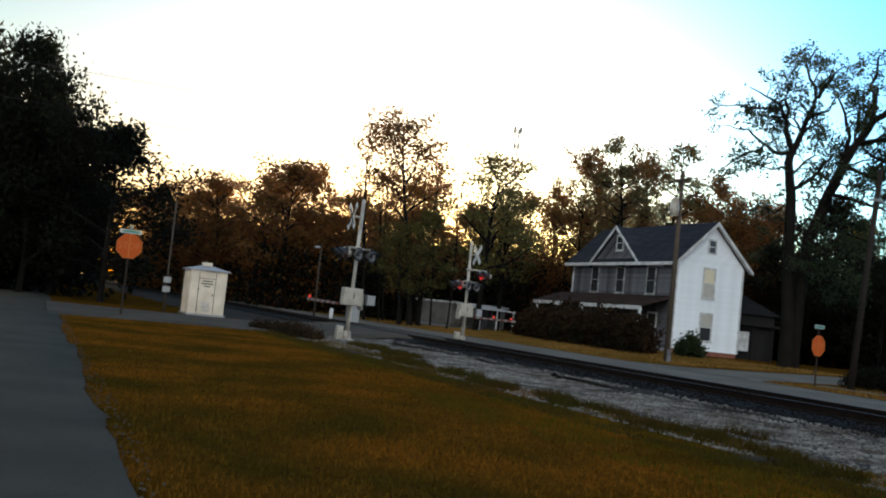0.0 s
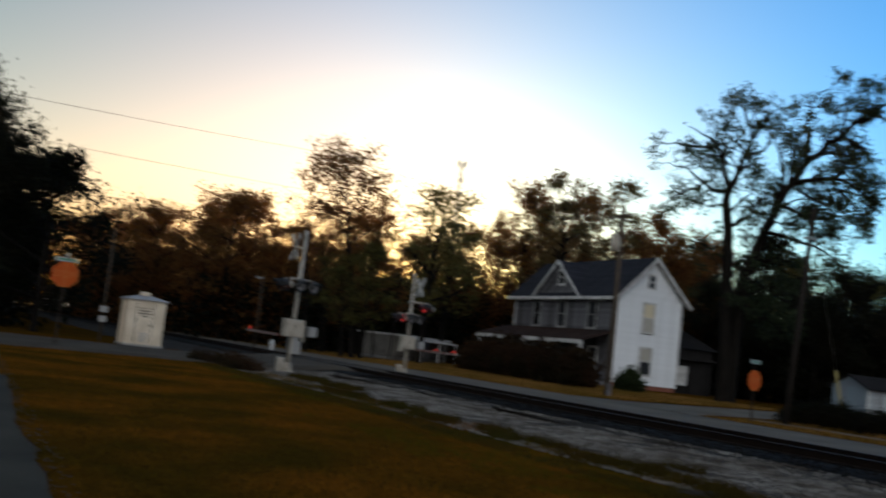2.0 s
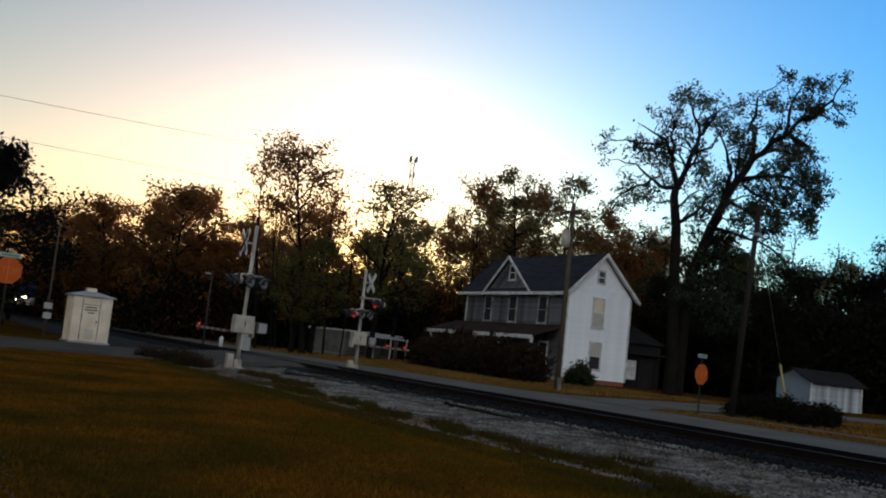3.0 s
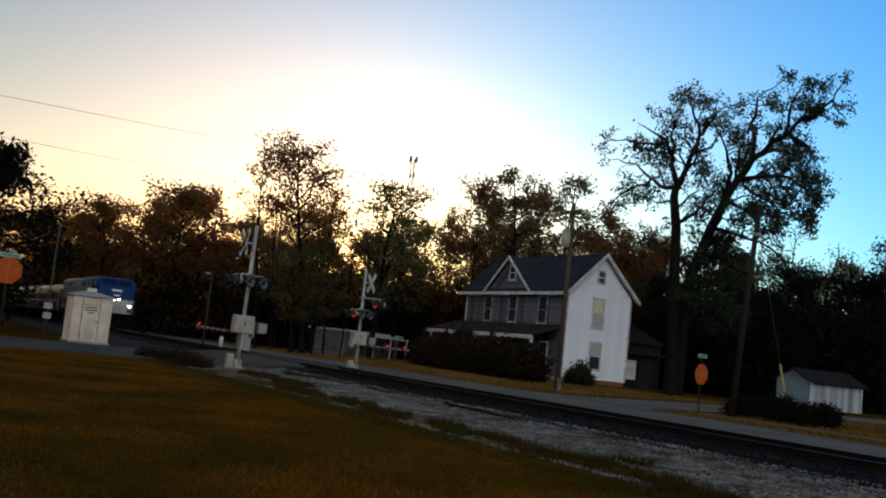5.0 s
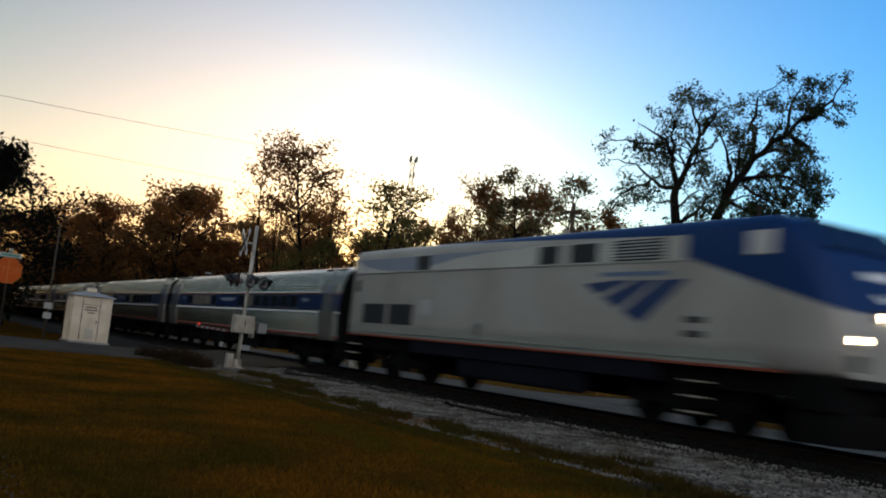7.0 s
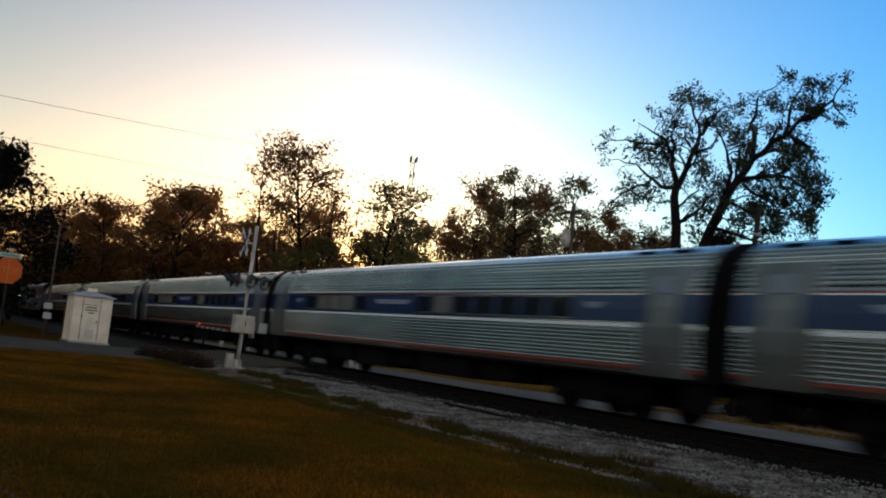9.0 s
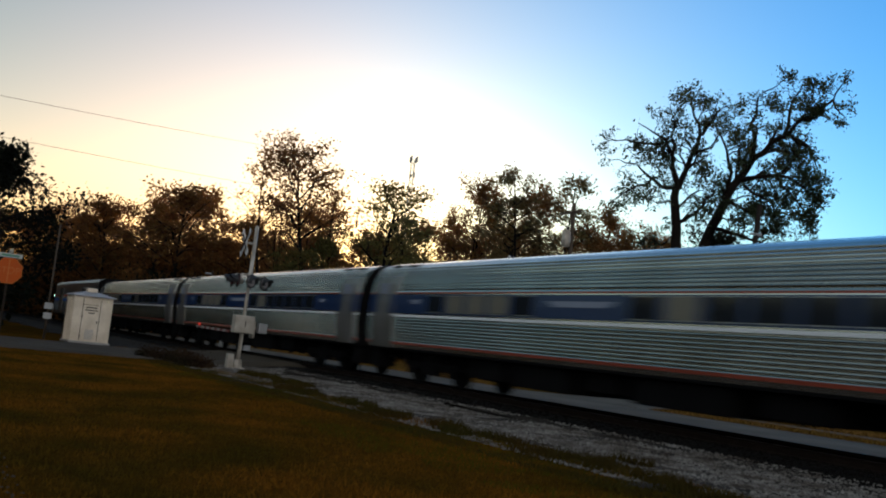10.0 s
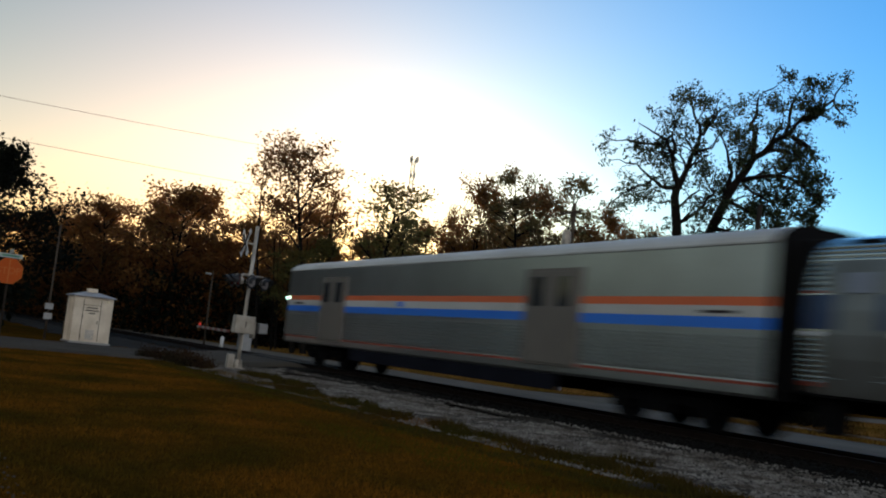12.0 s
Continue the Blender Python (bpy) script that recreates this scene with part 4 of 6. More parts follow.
def coach(label):
    c = empty("passenger_coach", label, "railway car", Matrix(), "coaches of the train")
    half = coach_half()
    skin("body", mirror(half), 0.45, 25.55, c, [M_STEEL, M_RED, M_WHITE, M_NAVY, M_UNDER], coach_pick, "fluted stainless steel shell with a blue window band")
    for s in (-1, 1):
        y = 1.60 * s
        for i in range(17):                       # windows in the blue band
            x = 3.35 + i * 1.14
            if i in (0, 6, 7, 8, 16):
                continue
            yy = s * (side_at(2.38) + 0.004)
            pane = boxm(x, x + 0.92, min(yy - 0.01 * s, yy + 0.012 * s), max(yy - 0.01 * s, yy + 0.012 * s), 2.14, 2.61, 0.008)
            p = part("window", pane, M_PANESHEEN if i in (2, 3, 4, 10) else M_GLASS, c)
            bm = bmesh.new()
            y0, y1 = min(yy, yy + 0.016 * s), max(yy, yy + 0.016 * s)
            box(bm, x - 0.02, x + 0.94, y0, y1, 2.118, 2.14)
            box(bm, x - 0.02, x + 0.94, y0, y1, 2.61, 2.628)
            part("window_rim", bm, M_STEEL_DULL, p)
        # white emblem strips at the ends of the band
        for x0, x1 in ((3.3, 4.1), (10.6, 13.2), (21.8, 22.6)):
            yy = s * (side_at(2.38) + 0.004)
            bm = prismm([(x0, 2.50), (x0 + 0.25, 2.36), (x1 - 0.3, 2.36), (x1, 2.50)], "y", min(yy, yy + 0.006 * s), max(yy, yy + 0.006 * s))
            part("emblem", bm, M_SWASHSHEEN, c, "pale emblem on the blue band")
        for x in (0.75, 23.75):                  # vestibule doors and the smooth panels round them
            bm = bmesh.new()
            prism(bm, [(s * (side_at(z) + 0.026), z) for z in (1.0, 1.6, 2.0, 2.4, 2.8, 3.0, 3.25)] + [(s * (side_at(z) - 0.03), z) for z in (3.25, 3.0, 2.8, 2.4, 2.0, 1.6, 1.0)], "x", x, x + 1.5)
            pan = part("vestibule_panel", bm, M_VESTIBULE, c, "smooth steel vestibule side")
            bm = prismm([(s * (side_at(z) + 0.030), z) for z in (2.08, 2.35, 2.66)] + [(s * side_at(z), z) for z in (2.66, 2.35, 2.08)], "x", x + 0.01, x + 1.49)
            part("panel_band", bm, M_NAVY, pan, "dark blue band across the vestibule side")
            d0 = x + 0.32
            bm = bmesh.new()
            prism(bm, [(s * (side_at(z) + 0.034), z) for z in (1.05, 1.6, 2.0, 2.4, 2.8, 3.05)] + [(s * (side_at(z) - 0.02), z) for z in (3.05, 2.8, 2.4, 2.0, 1.6, 1.05)], "x", d0, d0 + 0.86)
            door = part("door", bm, M_VESTIBULE, c, "steel vestibule door with a window")
            yy = s * (side_at(2.45) + 0.036)
            # the pane's pale colour stands for the sky reflected in the door glass
            part("door_window", boxm(d0 + 0.2, d0 + 0.66, min(yy - .012, yy + .012), max(yy - .012, yy + .012), 2.68, 3.02, 0.01), M_SWASHSHEEN, door)
        for x in (0.55, 25.0):
            bm = boxm(x, x + 0.45, s * 1.1 - 0.25, s * 1.1 + 0.25, 0.35, 0.95, 0.03)
            part("step_box", bm, M_UNDER, c)
    for x0, x1, w, zb in ((6.6, 8.4, 1.25, 0.42), (8.9, 11.2, 1.3, 0.36), (11.8, 13.0, 1.2, 0.5), (13.6, 16.4, 1.32, 0.38), (17.0, 18.6, 1.2, 0.46)):
        part("equipment_box", boxm(x0, x1, -w, w, zb, 0.94, 0.03), M_UNDER, c)
    for x, k in ((0.9, 0), (2.0, 0), (22.9, 0), (24.0, 0)):
        part("roof_vent", boxm(x, x + 0.75, -1.15, 1.15, 3.50, 3.66, 0.02), M_UNDER, c, "dark roof vent")
    for x in (0.02, 25.55):                      # diaphragms between the cars
        bm = bmesh.new()
        for k in range(4):
            xx = x + k * 0.108
            box(bm, xx, xx + 0.07, -0.95, 0.95, 1.0, 3.74, 0.02)
        part("diaphragm", bm, M_RUBBER, c, "black folded gangway between the cars")
    part("drawgear", boxm(-0.02, 26.0, -0.12, 0.12, 0.72, 0.96), M_UNDER, c)
    truck(c, 4.2)
    truck(c, 21.8)
    return c


def locomotive():
    L = empty("locomotive", "silver and dark blue passenger diesel locomotive with lit headlights", "locomotive", Matrix())
    def ring(w, zb, zt, r, nose=0.0):
        half = [(w * 0.86, zb), (w, zb + 0.10), (w, zb + 0.5), (w, (zb + zt) / 2), (w, zt - r - 0.55 if zt - r - 0.55 > (zb + zt) / 2 else (zb + zt) / 2 + 0.05)]
        half.append((w, zt - r))
        for a in (25, 50, 75):
            half.append((w - r * (1 - math.cos(radians(a))) , zt - r + r * math.sin(radians(a))))
        half.append((w - r, zt))
        half.append((w * 0.35, zt + 0.02))
        return mirror(half)
    st = [(0.45, 1.50, 4.12, .30), (0.6, 1.55, 4.18, .30), (6.0, 1.55, 4.18, .30), (12.0, 1.55, 4.18, .30), (16.6, 1.55, 4.18, .30), (18.9, 1.55, 4.18, .30), (19.22, 1.54, 4.12, .30), (19.52, 1.52, 3.98, .30),
          (19.80, 1.50, 3.68, .28), (20.04, 1.46, 3.30, .30), (20.27, 1.41, 2.90, .32), (20.45, 1.34, 2.52, .30), (20.57, 1.28, 2.22, .22), (20.62, 1.20, 1.98, .14)]
    bm = bmesh.new()
    rows = []
    for x, w, zt, r in st:
        rows.append([bm.verts.new((x, y, z)) for y, z in ring(w, 1.30, zt, r)])
    n = len(rows[0])
    for p, q in zip(rows[:-1], rows[1:]):
        for i in range(n):
            f = bm.faces.new((p[i], q[i], q[(i + 1) % n], p[(i + 1) % n]))
            f.smooth = True
    bm.faces.new(rows[0])
    bm.faces.new(rows[-1][::-1])
    bmesh.ops.recalc_face_normals(bm, faces=bm.faces)
    part("body", bm, M_LOCO, L, "silver hood with a dark blue sloping cab front")

    def both(name, x0, x1, z0, z1, material, out=0.02, label="", bevel=0.008, w=1.55):
        for s in (-1, 1):
            y0, y1 = sorted((s * (w - 0.02), s * (w + out)))
            part(name, boxm(x0, x1, y0, y1, z0, z1, bevel), material, L, label)
    both("sill_stripe", 0.5, 19.5, 1.30, 1.345, M_RED, 0.008, "thin red line along the sill", 0, 1.55)
    both("radiator_grille", 1.6, 3.3, 1.72, 2.36, M_BLACK, 0.012, "dark air intake grille")
    both("radiator_grille", 3.55, 5.2, 1.72, 2.36, M_BLACK, 0.012, "dark air intake grille")
    both("dark_panel", 0.85, 1.15, 2.75, 3.15, M_BLACK, 0.01)
    both("side_box", 8.95, 9.35, 1.55, 1.9, M_STEEL_DULL, 0.02)
    both("side_plate", 5.7, 6.3, 2.05, 2.5, M_SILVER, 0.012)
    both("vent_opening", 5.15, 6.05, 3.40, 3.84, M_BLACK, 0.012, "black vent below the roof edge")
    both("vent_opening", 11.7, 12.55, 3.40, 3.84, M_BLACK, 0.012, "black vent below the roof edge")
    both("vent_opening", 12.95, 14.05, 3.40, 3.84, M_BLACK, 0.012, "black vent below the roof edge")
    both("upper_panel", 0.65, 16.8, 3.385, 3.87, M_ROOF_WHITE, 0.003, "pale band below the roof edge", 0)
    for s in (-1, 1):                             # the swash: it dips behind the first vent and rises ahead of it
        for pts in (((0.75, 3.84), (1.5, 3.58), (2.8, 3.45), (4.2, 3.41), (5.1, 3.42), (5.1, 3.84)), ((6.1, 3.50), (7.4, 3.68), (9.2, 3.80), (11.4, 3.85), (6.1, 3.86))):
            part("roof_swash", prismm(pts, "y", *sorted((s * 1.54, s * 1.5565))), M_SWASHSHEEN, L, "pale blue swash below the roof")
    both("upper_rail", 0.6, 16.9, 3.345, 3.375, M_STEEL_DULL, 0.025, "", 0.004)
    both("lower_band", 0.6, 19.0, 1.35, 1.62, M_LOWBAND, 0.004, "dull grey green band along the sill", 0)
    both("lower_rail", 0.6, 19.1, 1.42, 1.46, M_STEEL_DULL, 0.02, "", 0.004)
    for s in (-1, 1):
        y0, y1 = sorted((s * 1.54, s * 1.575))
        lv = part("louvre", boxm(14.55, 16.25, y0, y1, 3.40, 3.85, 0.008), M_BLACK, L, "horizontal louvres below the roof")
        for k in range(6):
            y0, y1 = sorted((s * 1.55, s * 1.60))
            part("slat", boxm(14.6, 16.2, y0, y1, 3.43 + k * 0.07, 3.455 + k * 0.07), M_SILVER, lv)
        y0, y1 = sorted((s * 1.53, s * 1.575))
        part("cab_side_window", boxm(18.52, 19.1, y0, y1, 3.40, 3.86, 0.03), M_SIGNWHITE, L, "cab side window with a pale grey pane")
        # swept arrow emblem, three blades
        for k, (a, b, c, d) in enumerate((((14.15, 2.66), (15.25, 2.97), (14.7, 2.98), (13.65, 2.90)), ((14.85, 2.36), (16.05, 2.97), (15.45, 2.97), (14.35, 2.60)), ((15.65, 2.06), (16.95, 2.98), (16.2, 2.97), (15.05, 2.30)))):
            y0, y1 = sorted((s * 1.551, s * 1.557))
            part("emblem_blade", prismm([a, b, c, d], "y", y0, y1), M_BLUE, L, "blade of a blue swept emblem")
        y0, y1 = sorted((s * 1.551, s * 1.557))
        part("lettering_bar", boxm(14.2, 16.4, y0, y1, 3.06, 3.16), M_BANDBLUE, L, "grey blue bar of lettering")
        for k in (1, 2):                          # ladder wells, their shade drawn as raised black bars, and steps
            y0, y1 = sorted((s * 1.54, s * 1.566))
            part("ladder_slot", boxm(17.0, 17.5, y0, y1, 1.55 + k * 0.28, 1.68 + k * 0.28, 0.01), M_BLACK, L)
        for x in (0.62, 17.05):
            for k in range(3):
                y0, y1 = sorted((s * 1.30, s * 1.55))
                part("step", boxm(x, x + 0.5, y0, y1, 0.38 + k * 0.30, 0.41 + k * 0.30), M_ALU, L, "pale metal step")
        y0, y1 = sorted((s * 1.05, s * 1.42))
        part("fuel_tank", boxm(8.0, 13.6, y0, y1, 0.42, 1.30, 0.08), M_UNDERBLUE, L)
        part("skirt", boxm(5.2, 16.2, *sorted((s * 1.40, s * 1.5)), 0.92, 1.31, 0.02), M_UNDERBLUE, L)
        # ditch lights and the steps under them
        h = part("ditch_light_housing", rodm((20.36, s * 1.06, 1.95), (20.63, s * 1.06, 1.95), 0.14, n=14), M_STEEL_DULL, L)
        part("ditch_light", rodm((20.62, s * 1.06, 1.95), (20.655, s * 1.06, 1.95), 0.06, n=14), G_HEAD, h, "lit ditch light")
        # raised black block that stands for the shade in the corner recess
        part("corner_recess", boxm(20.44, 20.64, s * 1.05 - 0.16, s * 1.05 + 0.16, 1.42, 1.70, 0.02), M_BLACK, L)
        # windscreen, lying in the sloping front
        bm = boxm(-0.34, 0.34, *sorted((s * 0.06, s * 1.12)), -0.03, 0.02, 0.015)
        part("windscreen", bm, M_SCREEN, L, "dark raked windscreen", pose(19.68, 0, 3.83, 0, 48, 0))
    # nose lights, number panel and emblem on the slope
    hb = part("headlight_housing", boxm(-0.10, 0.10, -0.42, 0.42, -0.13, 0.13, 0.03), M_BLACK, L, "", pose(20.44, 0, 2.42, 0, 0, 0))
    for s in (-1, 1):
        part("headlight", rodm((0.09, s * 0.17, 0), (0.125, s * 0.17, 0), 0.075, n=14), G_HEAD, hb, "lit headlight")
    part("number_panel", boxm(-0.09, 0.09, -0.40, 0.40, -0.012, 0.02, 0.01), M_WHITE, L, "white lettering bar on the nose", pose(20.14, 0, 3.145, 0, 60, 0))
    part("nose_emblem", prismm([(-0.08, -0.32), (0.10, -0.10), (0.10, 0.10), (-0.08, 0.32), (-0.02, 0)], "z", 0.0, 0.02), M_WHITE, L, "white winged emblem on the nose", pose(20.345, 0, 2.76, 0, 65, 0))
    # pilot, coupler and steps at the front
    bm = prismm([(19.6, -1.35), (20.45, -1.25), (20.9, 0), (20.45, 1.25), (19.6, 1.35)], "z", 0.16, 0.72)
    bmesh.ops.bevel(bm, geom=list(bm.edges), offset=0.03, segments=1, affect="EDGES")
    part("pilot_plough", bm, M_UNDER, L, "black pilot plough close over the rails")
    part("anticlimber", boxm(20.25, 20.78, -1.2, 1.2, 1.14, 1.31, 0.04), M_UNDER, L)
    part("coupler", boxm(20.55, 21.2, -0.16, 0.16, 0.74, 1.04, 0.05), M_UNDER, L, "dark knuckle coupler")
    part("end_beam", boxm(19.65, 20.5, -1.38, 1.38, 0.70, 1.30, 0.03), M_UNDER, L)
    for x0, x1 in ((2.2, 2.9), (6.6, 7.2), (8.2, 9.4), (10.2, 11.4)):
        part("roof_fan", boxm(x0, x1, -0.7, 0.7, 4.17, 4.28, 0.04), M_STEEL_DULL, L)
    part("roof_hatch_band", boxm(1.0, 17.4, -1.2, 1.2, 4.15, 4.205), M_ROOF_WHITE, L)
    part("floor_frame", boxm(0.4, 20.0, -1.2, 1.2, 0.9, 1.31), M_UNDER, L)
    part("drawgear", boxm(0.0, 0.6, -0.14, 0.14, 0.72, 1.0), M_UNDER, L)
    truck(L, 4.0)
    truck(L, 16.6)
    return L


def baggage_car():
    c = empty("baggage_car", "silver baggage car with orange-red and blue stripes at the train's end", "railway car", Matrix())
    half = [(1.2, 0.80), (1.50, 0.80), (1.55, 0.86), (1.55, 1.02), (1.55, 1.08)]
    z = 1.12
    while z < 1.86:
        half += [(1.545, z), (1.575, z + 0.022), (1.575, z + 0.05), (1.545, z + 0.068)]
        z += 0.082
    half += [(1.56, 1.90), (1.56, 2.03), (1.56, 2.25), (1.56, 2.46), (1.56, 2.63), (1.56, 3.2), (1.56, 3.60), (1.575, 3.62), (1.575, 3.66), (1.50, 3.76), (1.36, 3.86), (1.08, 3.97), (0.7, 4.04), (0.25, 4.07)]

    def pick(y, z):
        if 1.02 <= z < 1.08:
            return 5
        if 2.25 <= z < 2.46:
            return 3
        if 2.03 <= z < 2.25:
            return 2
        if 2.46 <= z < 2.63:
            return 1
        if z >= 3.62:
            return 3
        if z < 0.83:
            return 4
        return 0
    skin("body", mirror(half), 0.35, 25.35, c, [M_STEEL_DULL, M_ORANGE, M_STRIPE_BLUE, M_ROOF_WHITE, M_UNDER, M_RED], pick, "silver body with flutes and two stripes")
    for s in (-1, 1):
        for x in (4.0, 17.6):
            y0, y1 = sorted((s * 1.545, s * 1.60))
            fr = part("door_frame", boxm(x - 0.12, x + 2.16, y0, y1, 0.98, 3.30, 0.01), M_DOORTAN, c)
            y0, y1 = sorted((s * 1.59, s * 1.625))
            d = part("sliding_door", boxm(x, x + 2.04, y0, y1, 1.04, 3.22, 0.012), M_DOORTAN, c, "tan sliding cargo door with two windows")
            for wx in (0.18, 1.28):
                y0, y1 = sorted((s * 1.615, s * 1.635))
                part("door_window", boxm(x + wx, x + wx + 0.55, y0, y1, 2.38, 3.10, 0.01), M_GLASS, d)
        y0, y1 = sorted((s * 1.563, s * 1.57))
        part("emblem", boxm(10.3, 10.7, y0, y1, 2.28, 2.44), M_STRIPE_BLUE, c, "small blue emblem bar")
        for x in (1.2, 23.6):
            part("lettering_bar", boxm(x, x + 0.9, y0, y1, 2.31, 2.37), M_INK, c)
        part("side_skirt", boxm(6.8, 18.9, *sorted((s * 1.36, s * 1.48)), 0.42, 0.82, 0.02), M_UNDERBLUE, c)
        # tail marker lamps
        part("marker_lamp", boxm(0.22, 0.38, *sorted((s * 1.40, s * 1.58)), 2.50, 2.60, 0.01), G_MARK, c, "lit tail marker")
    part("end_door", boxm(0.25, 0.36, -0.45, 0.45, 1.05, 3.1, 0.02), M_UNDER, c)
    bm = bmesh.new()
    for k in range(4):
        box(bm, 25.35 + k * 0.13, 25.42 + k * 0.13, -1.0, 1.0, 0.98, 3.75, 0.02)
    part("diaphragm", bm, M_RUBBER, c, "black folded gangway at the car's end")
    part("drawgear", boxm(-0.1, 25.9, -0.12, 0.12, 0.66, 0.92), M_UNDER, c)
    for x0, x1 in ((8, 10.4), (11.2, 13.8), (14.5, 16.6)):
        part("equipment_box", boxm(x0, x1, -1.2, 1.2, 0.44, 0.82, 0.03), M_UNDER, c)
    truck(c, 3.6)
    truck(c, 22.1)
    return c


M_BANDBLUE = mat("swash_blue", (0.13, 0.17, 0.27), 0.4, 0.2, 0.1, 0.6, 20.0, 0.0)
M_LOWBAND = mat("dull_band", (0.27, 0.265, 0.225), 0.5, 0.1, 0.15, 0.6, 20.0, 0.0)
M_SWASHSHEEN = mat("pale_swash_and_sheen", (0.24, 0.26, 0.32), 0.45, 0.1, 0.1, 0.6, 20.0, 0.0)
M_ORANGE = mat("stripe_orange", (0.62, 0.13, 0.04), 0.5, 0.0, 0.1, 0.6, 20.0, 0.0)
M_DOORTAN = mat("door_tan", (0.15, 0.125, 0.10), 0.6, 0.1, 0.12, 1.0, 20.0, 0.05)


def loco_paint():
    """Silver paint, blue above a line that falls from the cab roof to the nose."""
    m = mat("loco_paint", (0.40, 0.37, 0.33), 0.45, 0.15, 0.12, 0.5, 20.0, 0.02, (0.31, 0.28, 0.245), 0.25)
    n, l = m.node_tree.nodes, m.node_tree.links
    b = n["Principled BSDF"]
    src = b.inputs["Base Color"].links[0].from_socket
    tc, sep = n.new("ShaderNodeTexCoord"), n.new("ShaderNodeSeparateXYZ")
    l.new(tc.outputs["Object"], sep.inputs[0])
    k = n.new("ShaderNodeMath")            # z + 0.27 x
    k.operation = "MULTIPLY_ADD"
    k.inputs[1].default_value = 0.27
    l.new(sep.outputs["X"], k.inputs[0])
    l.new(sep.outputs["Z"], k.inputs[2])
    g = n.new("ShaderNodeMath")
    g.operation = "GREATER_THAN"
    g.inputs[1].default_value = 7.97
    l.new(k.outputs[0], g.inputs[0])
    g1 = n.new("ShaderNodeMath")
    g1.operation = "GREATER_THAN"
    g1.inputs[1].default_value = 16.85
    l.new(sep.outputs["X"], g1.inputs[0])
    g2 = n.new("ShaderNodeMath")
    g2.operation = "MULTIPLY"
    l.new(g.outputs[0], g2.inputs[0])
    l.new(g1.outputs[0], g2.inputs[1])
    roof = n.new("ShaderNodeMath")         # the blue runs back along the roof's edge, thinning: z + 0.03 x
    roof.operation = "MULTIPLY_ADD"
    roof.inputs[1].default_value = 0.03
    l.new(sep.outputs["X"], roof.inputs[0])
    l.new(sep.outputs["Z"], roof.inputs[2])
    g3 = n.new("ShaderNodeMath")
    g3.operation = "GREATER_THAN"
    g3.inputs[1].default_value = 4.36
    l.new(roof.outputs[0], g3.inputs[0])
    g4 = n.new("ShaderNodeMath")
    g4.operation = "MAXIMUM"
    l.new(g2.outputs[0], g4.inputs[0])
    l.new(g3.outputs[0], g4.inputs[1])
    mx = n.new("ShaderNodeMix")
    mx.data_type = "RGBA"
    mx.inputs[7].default_value = (0.005, 0.028, 0.115, 1)
    l.new(g4.outputs[0], mx.inputs[0])
    l.new(src, mx.inputs[6])
    l.new(mx.outputs[2], b.inputs["Base Color"])
    return m


M_LOCO = loco_paint()
train = [(locomotive(), 0.0)]
first = coach("fluted stainless steel passenger coach with a blue window band")
train.append((first, -26.0))
for k in range(2, 7):
    train.append((copy_thing(first, Matrix()), -26.0 * k))
train.append((baggage_car(), -26.0 * 7 + 0.3))
# ---- the white two-storey house ----
def laps(parent, material, x0, x1, y0, y1, z0, z1, out, step=0.16, trim=None):
    """Lapped boards on a wall plane, each a part of the wall; out is the way the wall faces, trim(z) narrows the run to a gable."""
    shared, z = {}, z0
    while z < z1 - 0.01:
        lo, hi = (y0, y1) if out[0] else (x0, x1)
        if trim:
            lo, hi = trim(z + step * 0.5)
        if hi - lo > 0.05:
            key = round(hi - lo, 3)
            if key not in shared:
                s = sum(out)
                pts = [(0, 0), (s * 0.035, 0), (s * 0.008, step), (0, step)]
                bm = prismm([(b, c) for b, c in pts], "x", 0, hi - lo) if out[1] else prismm([(b, c) for b, c in pts], "y", 0, hi - lo)
                shared[key] = mesh_of("siding_board", bm, material)
            o = new("siding_board", shared[key])
            o.parent = parent
            o.matrix_basis = pose(x0, lo, z) if out[0] else pose(lo, y0, z)
        z += step
    return parent


def sash(parent, plane, at_, u0, u1, z0, z1, out, pane_mat, frame_mat=None, sill=True):
    """A window on a wall: plane 'x' or 'y', at_ its place, u across, out the way it faces (+1 or -1)."""
    frame_mat = frame_mat or M_TRIM
    def b(u_a, u_b, za, zb, t0, t1, bev=0.0):
        p, q = sorted((at_ + out * t0, at_ + out * t1))
        return boxm(p, q, u_a, u_b, za, zb, bev) if plane == "x" else boxm(u_a, u_b, p, q, za, zb, bev)
    w = new("window")
    w.parent = parent
    bm = b(u0 - 0.12, u0, z0 - 0.1, z1 + 0.14, -0.05, 0.075)
    for args in ((u1, u1 + 0.12, z0 - 0.1, z1 + 0.14), (u0, u1, z1, z1 + 0.14), (u0, u1, z0 - 0.1, z0)):
        other = b(*args, -0.05, 0.075)
        me = bpy.data.meshes.new("tmp")
        other.to_mesh(me)
        other.free()
        bm.from_mesh(me)
        bpy.data.meshes.remove(me)
    part("window_frame", bm, frame_mat, w)
    mid = (z0 + z1) / 2
    part("pane", b(u0, u1, mid + 0.03, z1, 0.0, 0.045), pane_mat, w)
    part("pane", b(u0, u1, z0, mid - 0.03, 0.0, 0.04), M_PANE if pane_mat is not M_CURTAIN else M_SHADE, w)
    part("meeting_rail", b(u0, u1, mid - 0.03, mid + 0.03, 0.0, 0.06), frame_mat, w)
    if sill:
        part("sill", b(u0 - 0.18, u1 + 0.18, z0 - 0.16, z0 - 0.1, -0.05, 0.14), frame_mat, w)
    return w


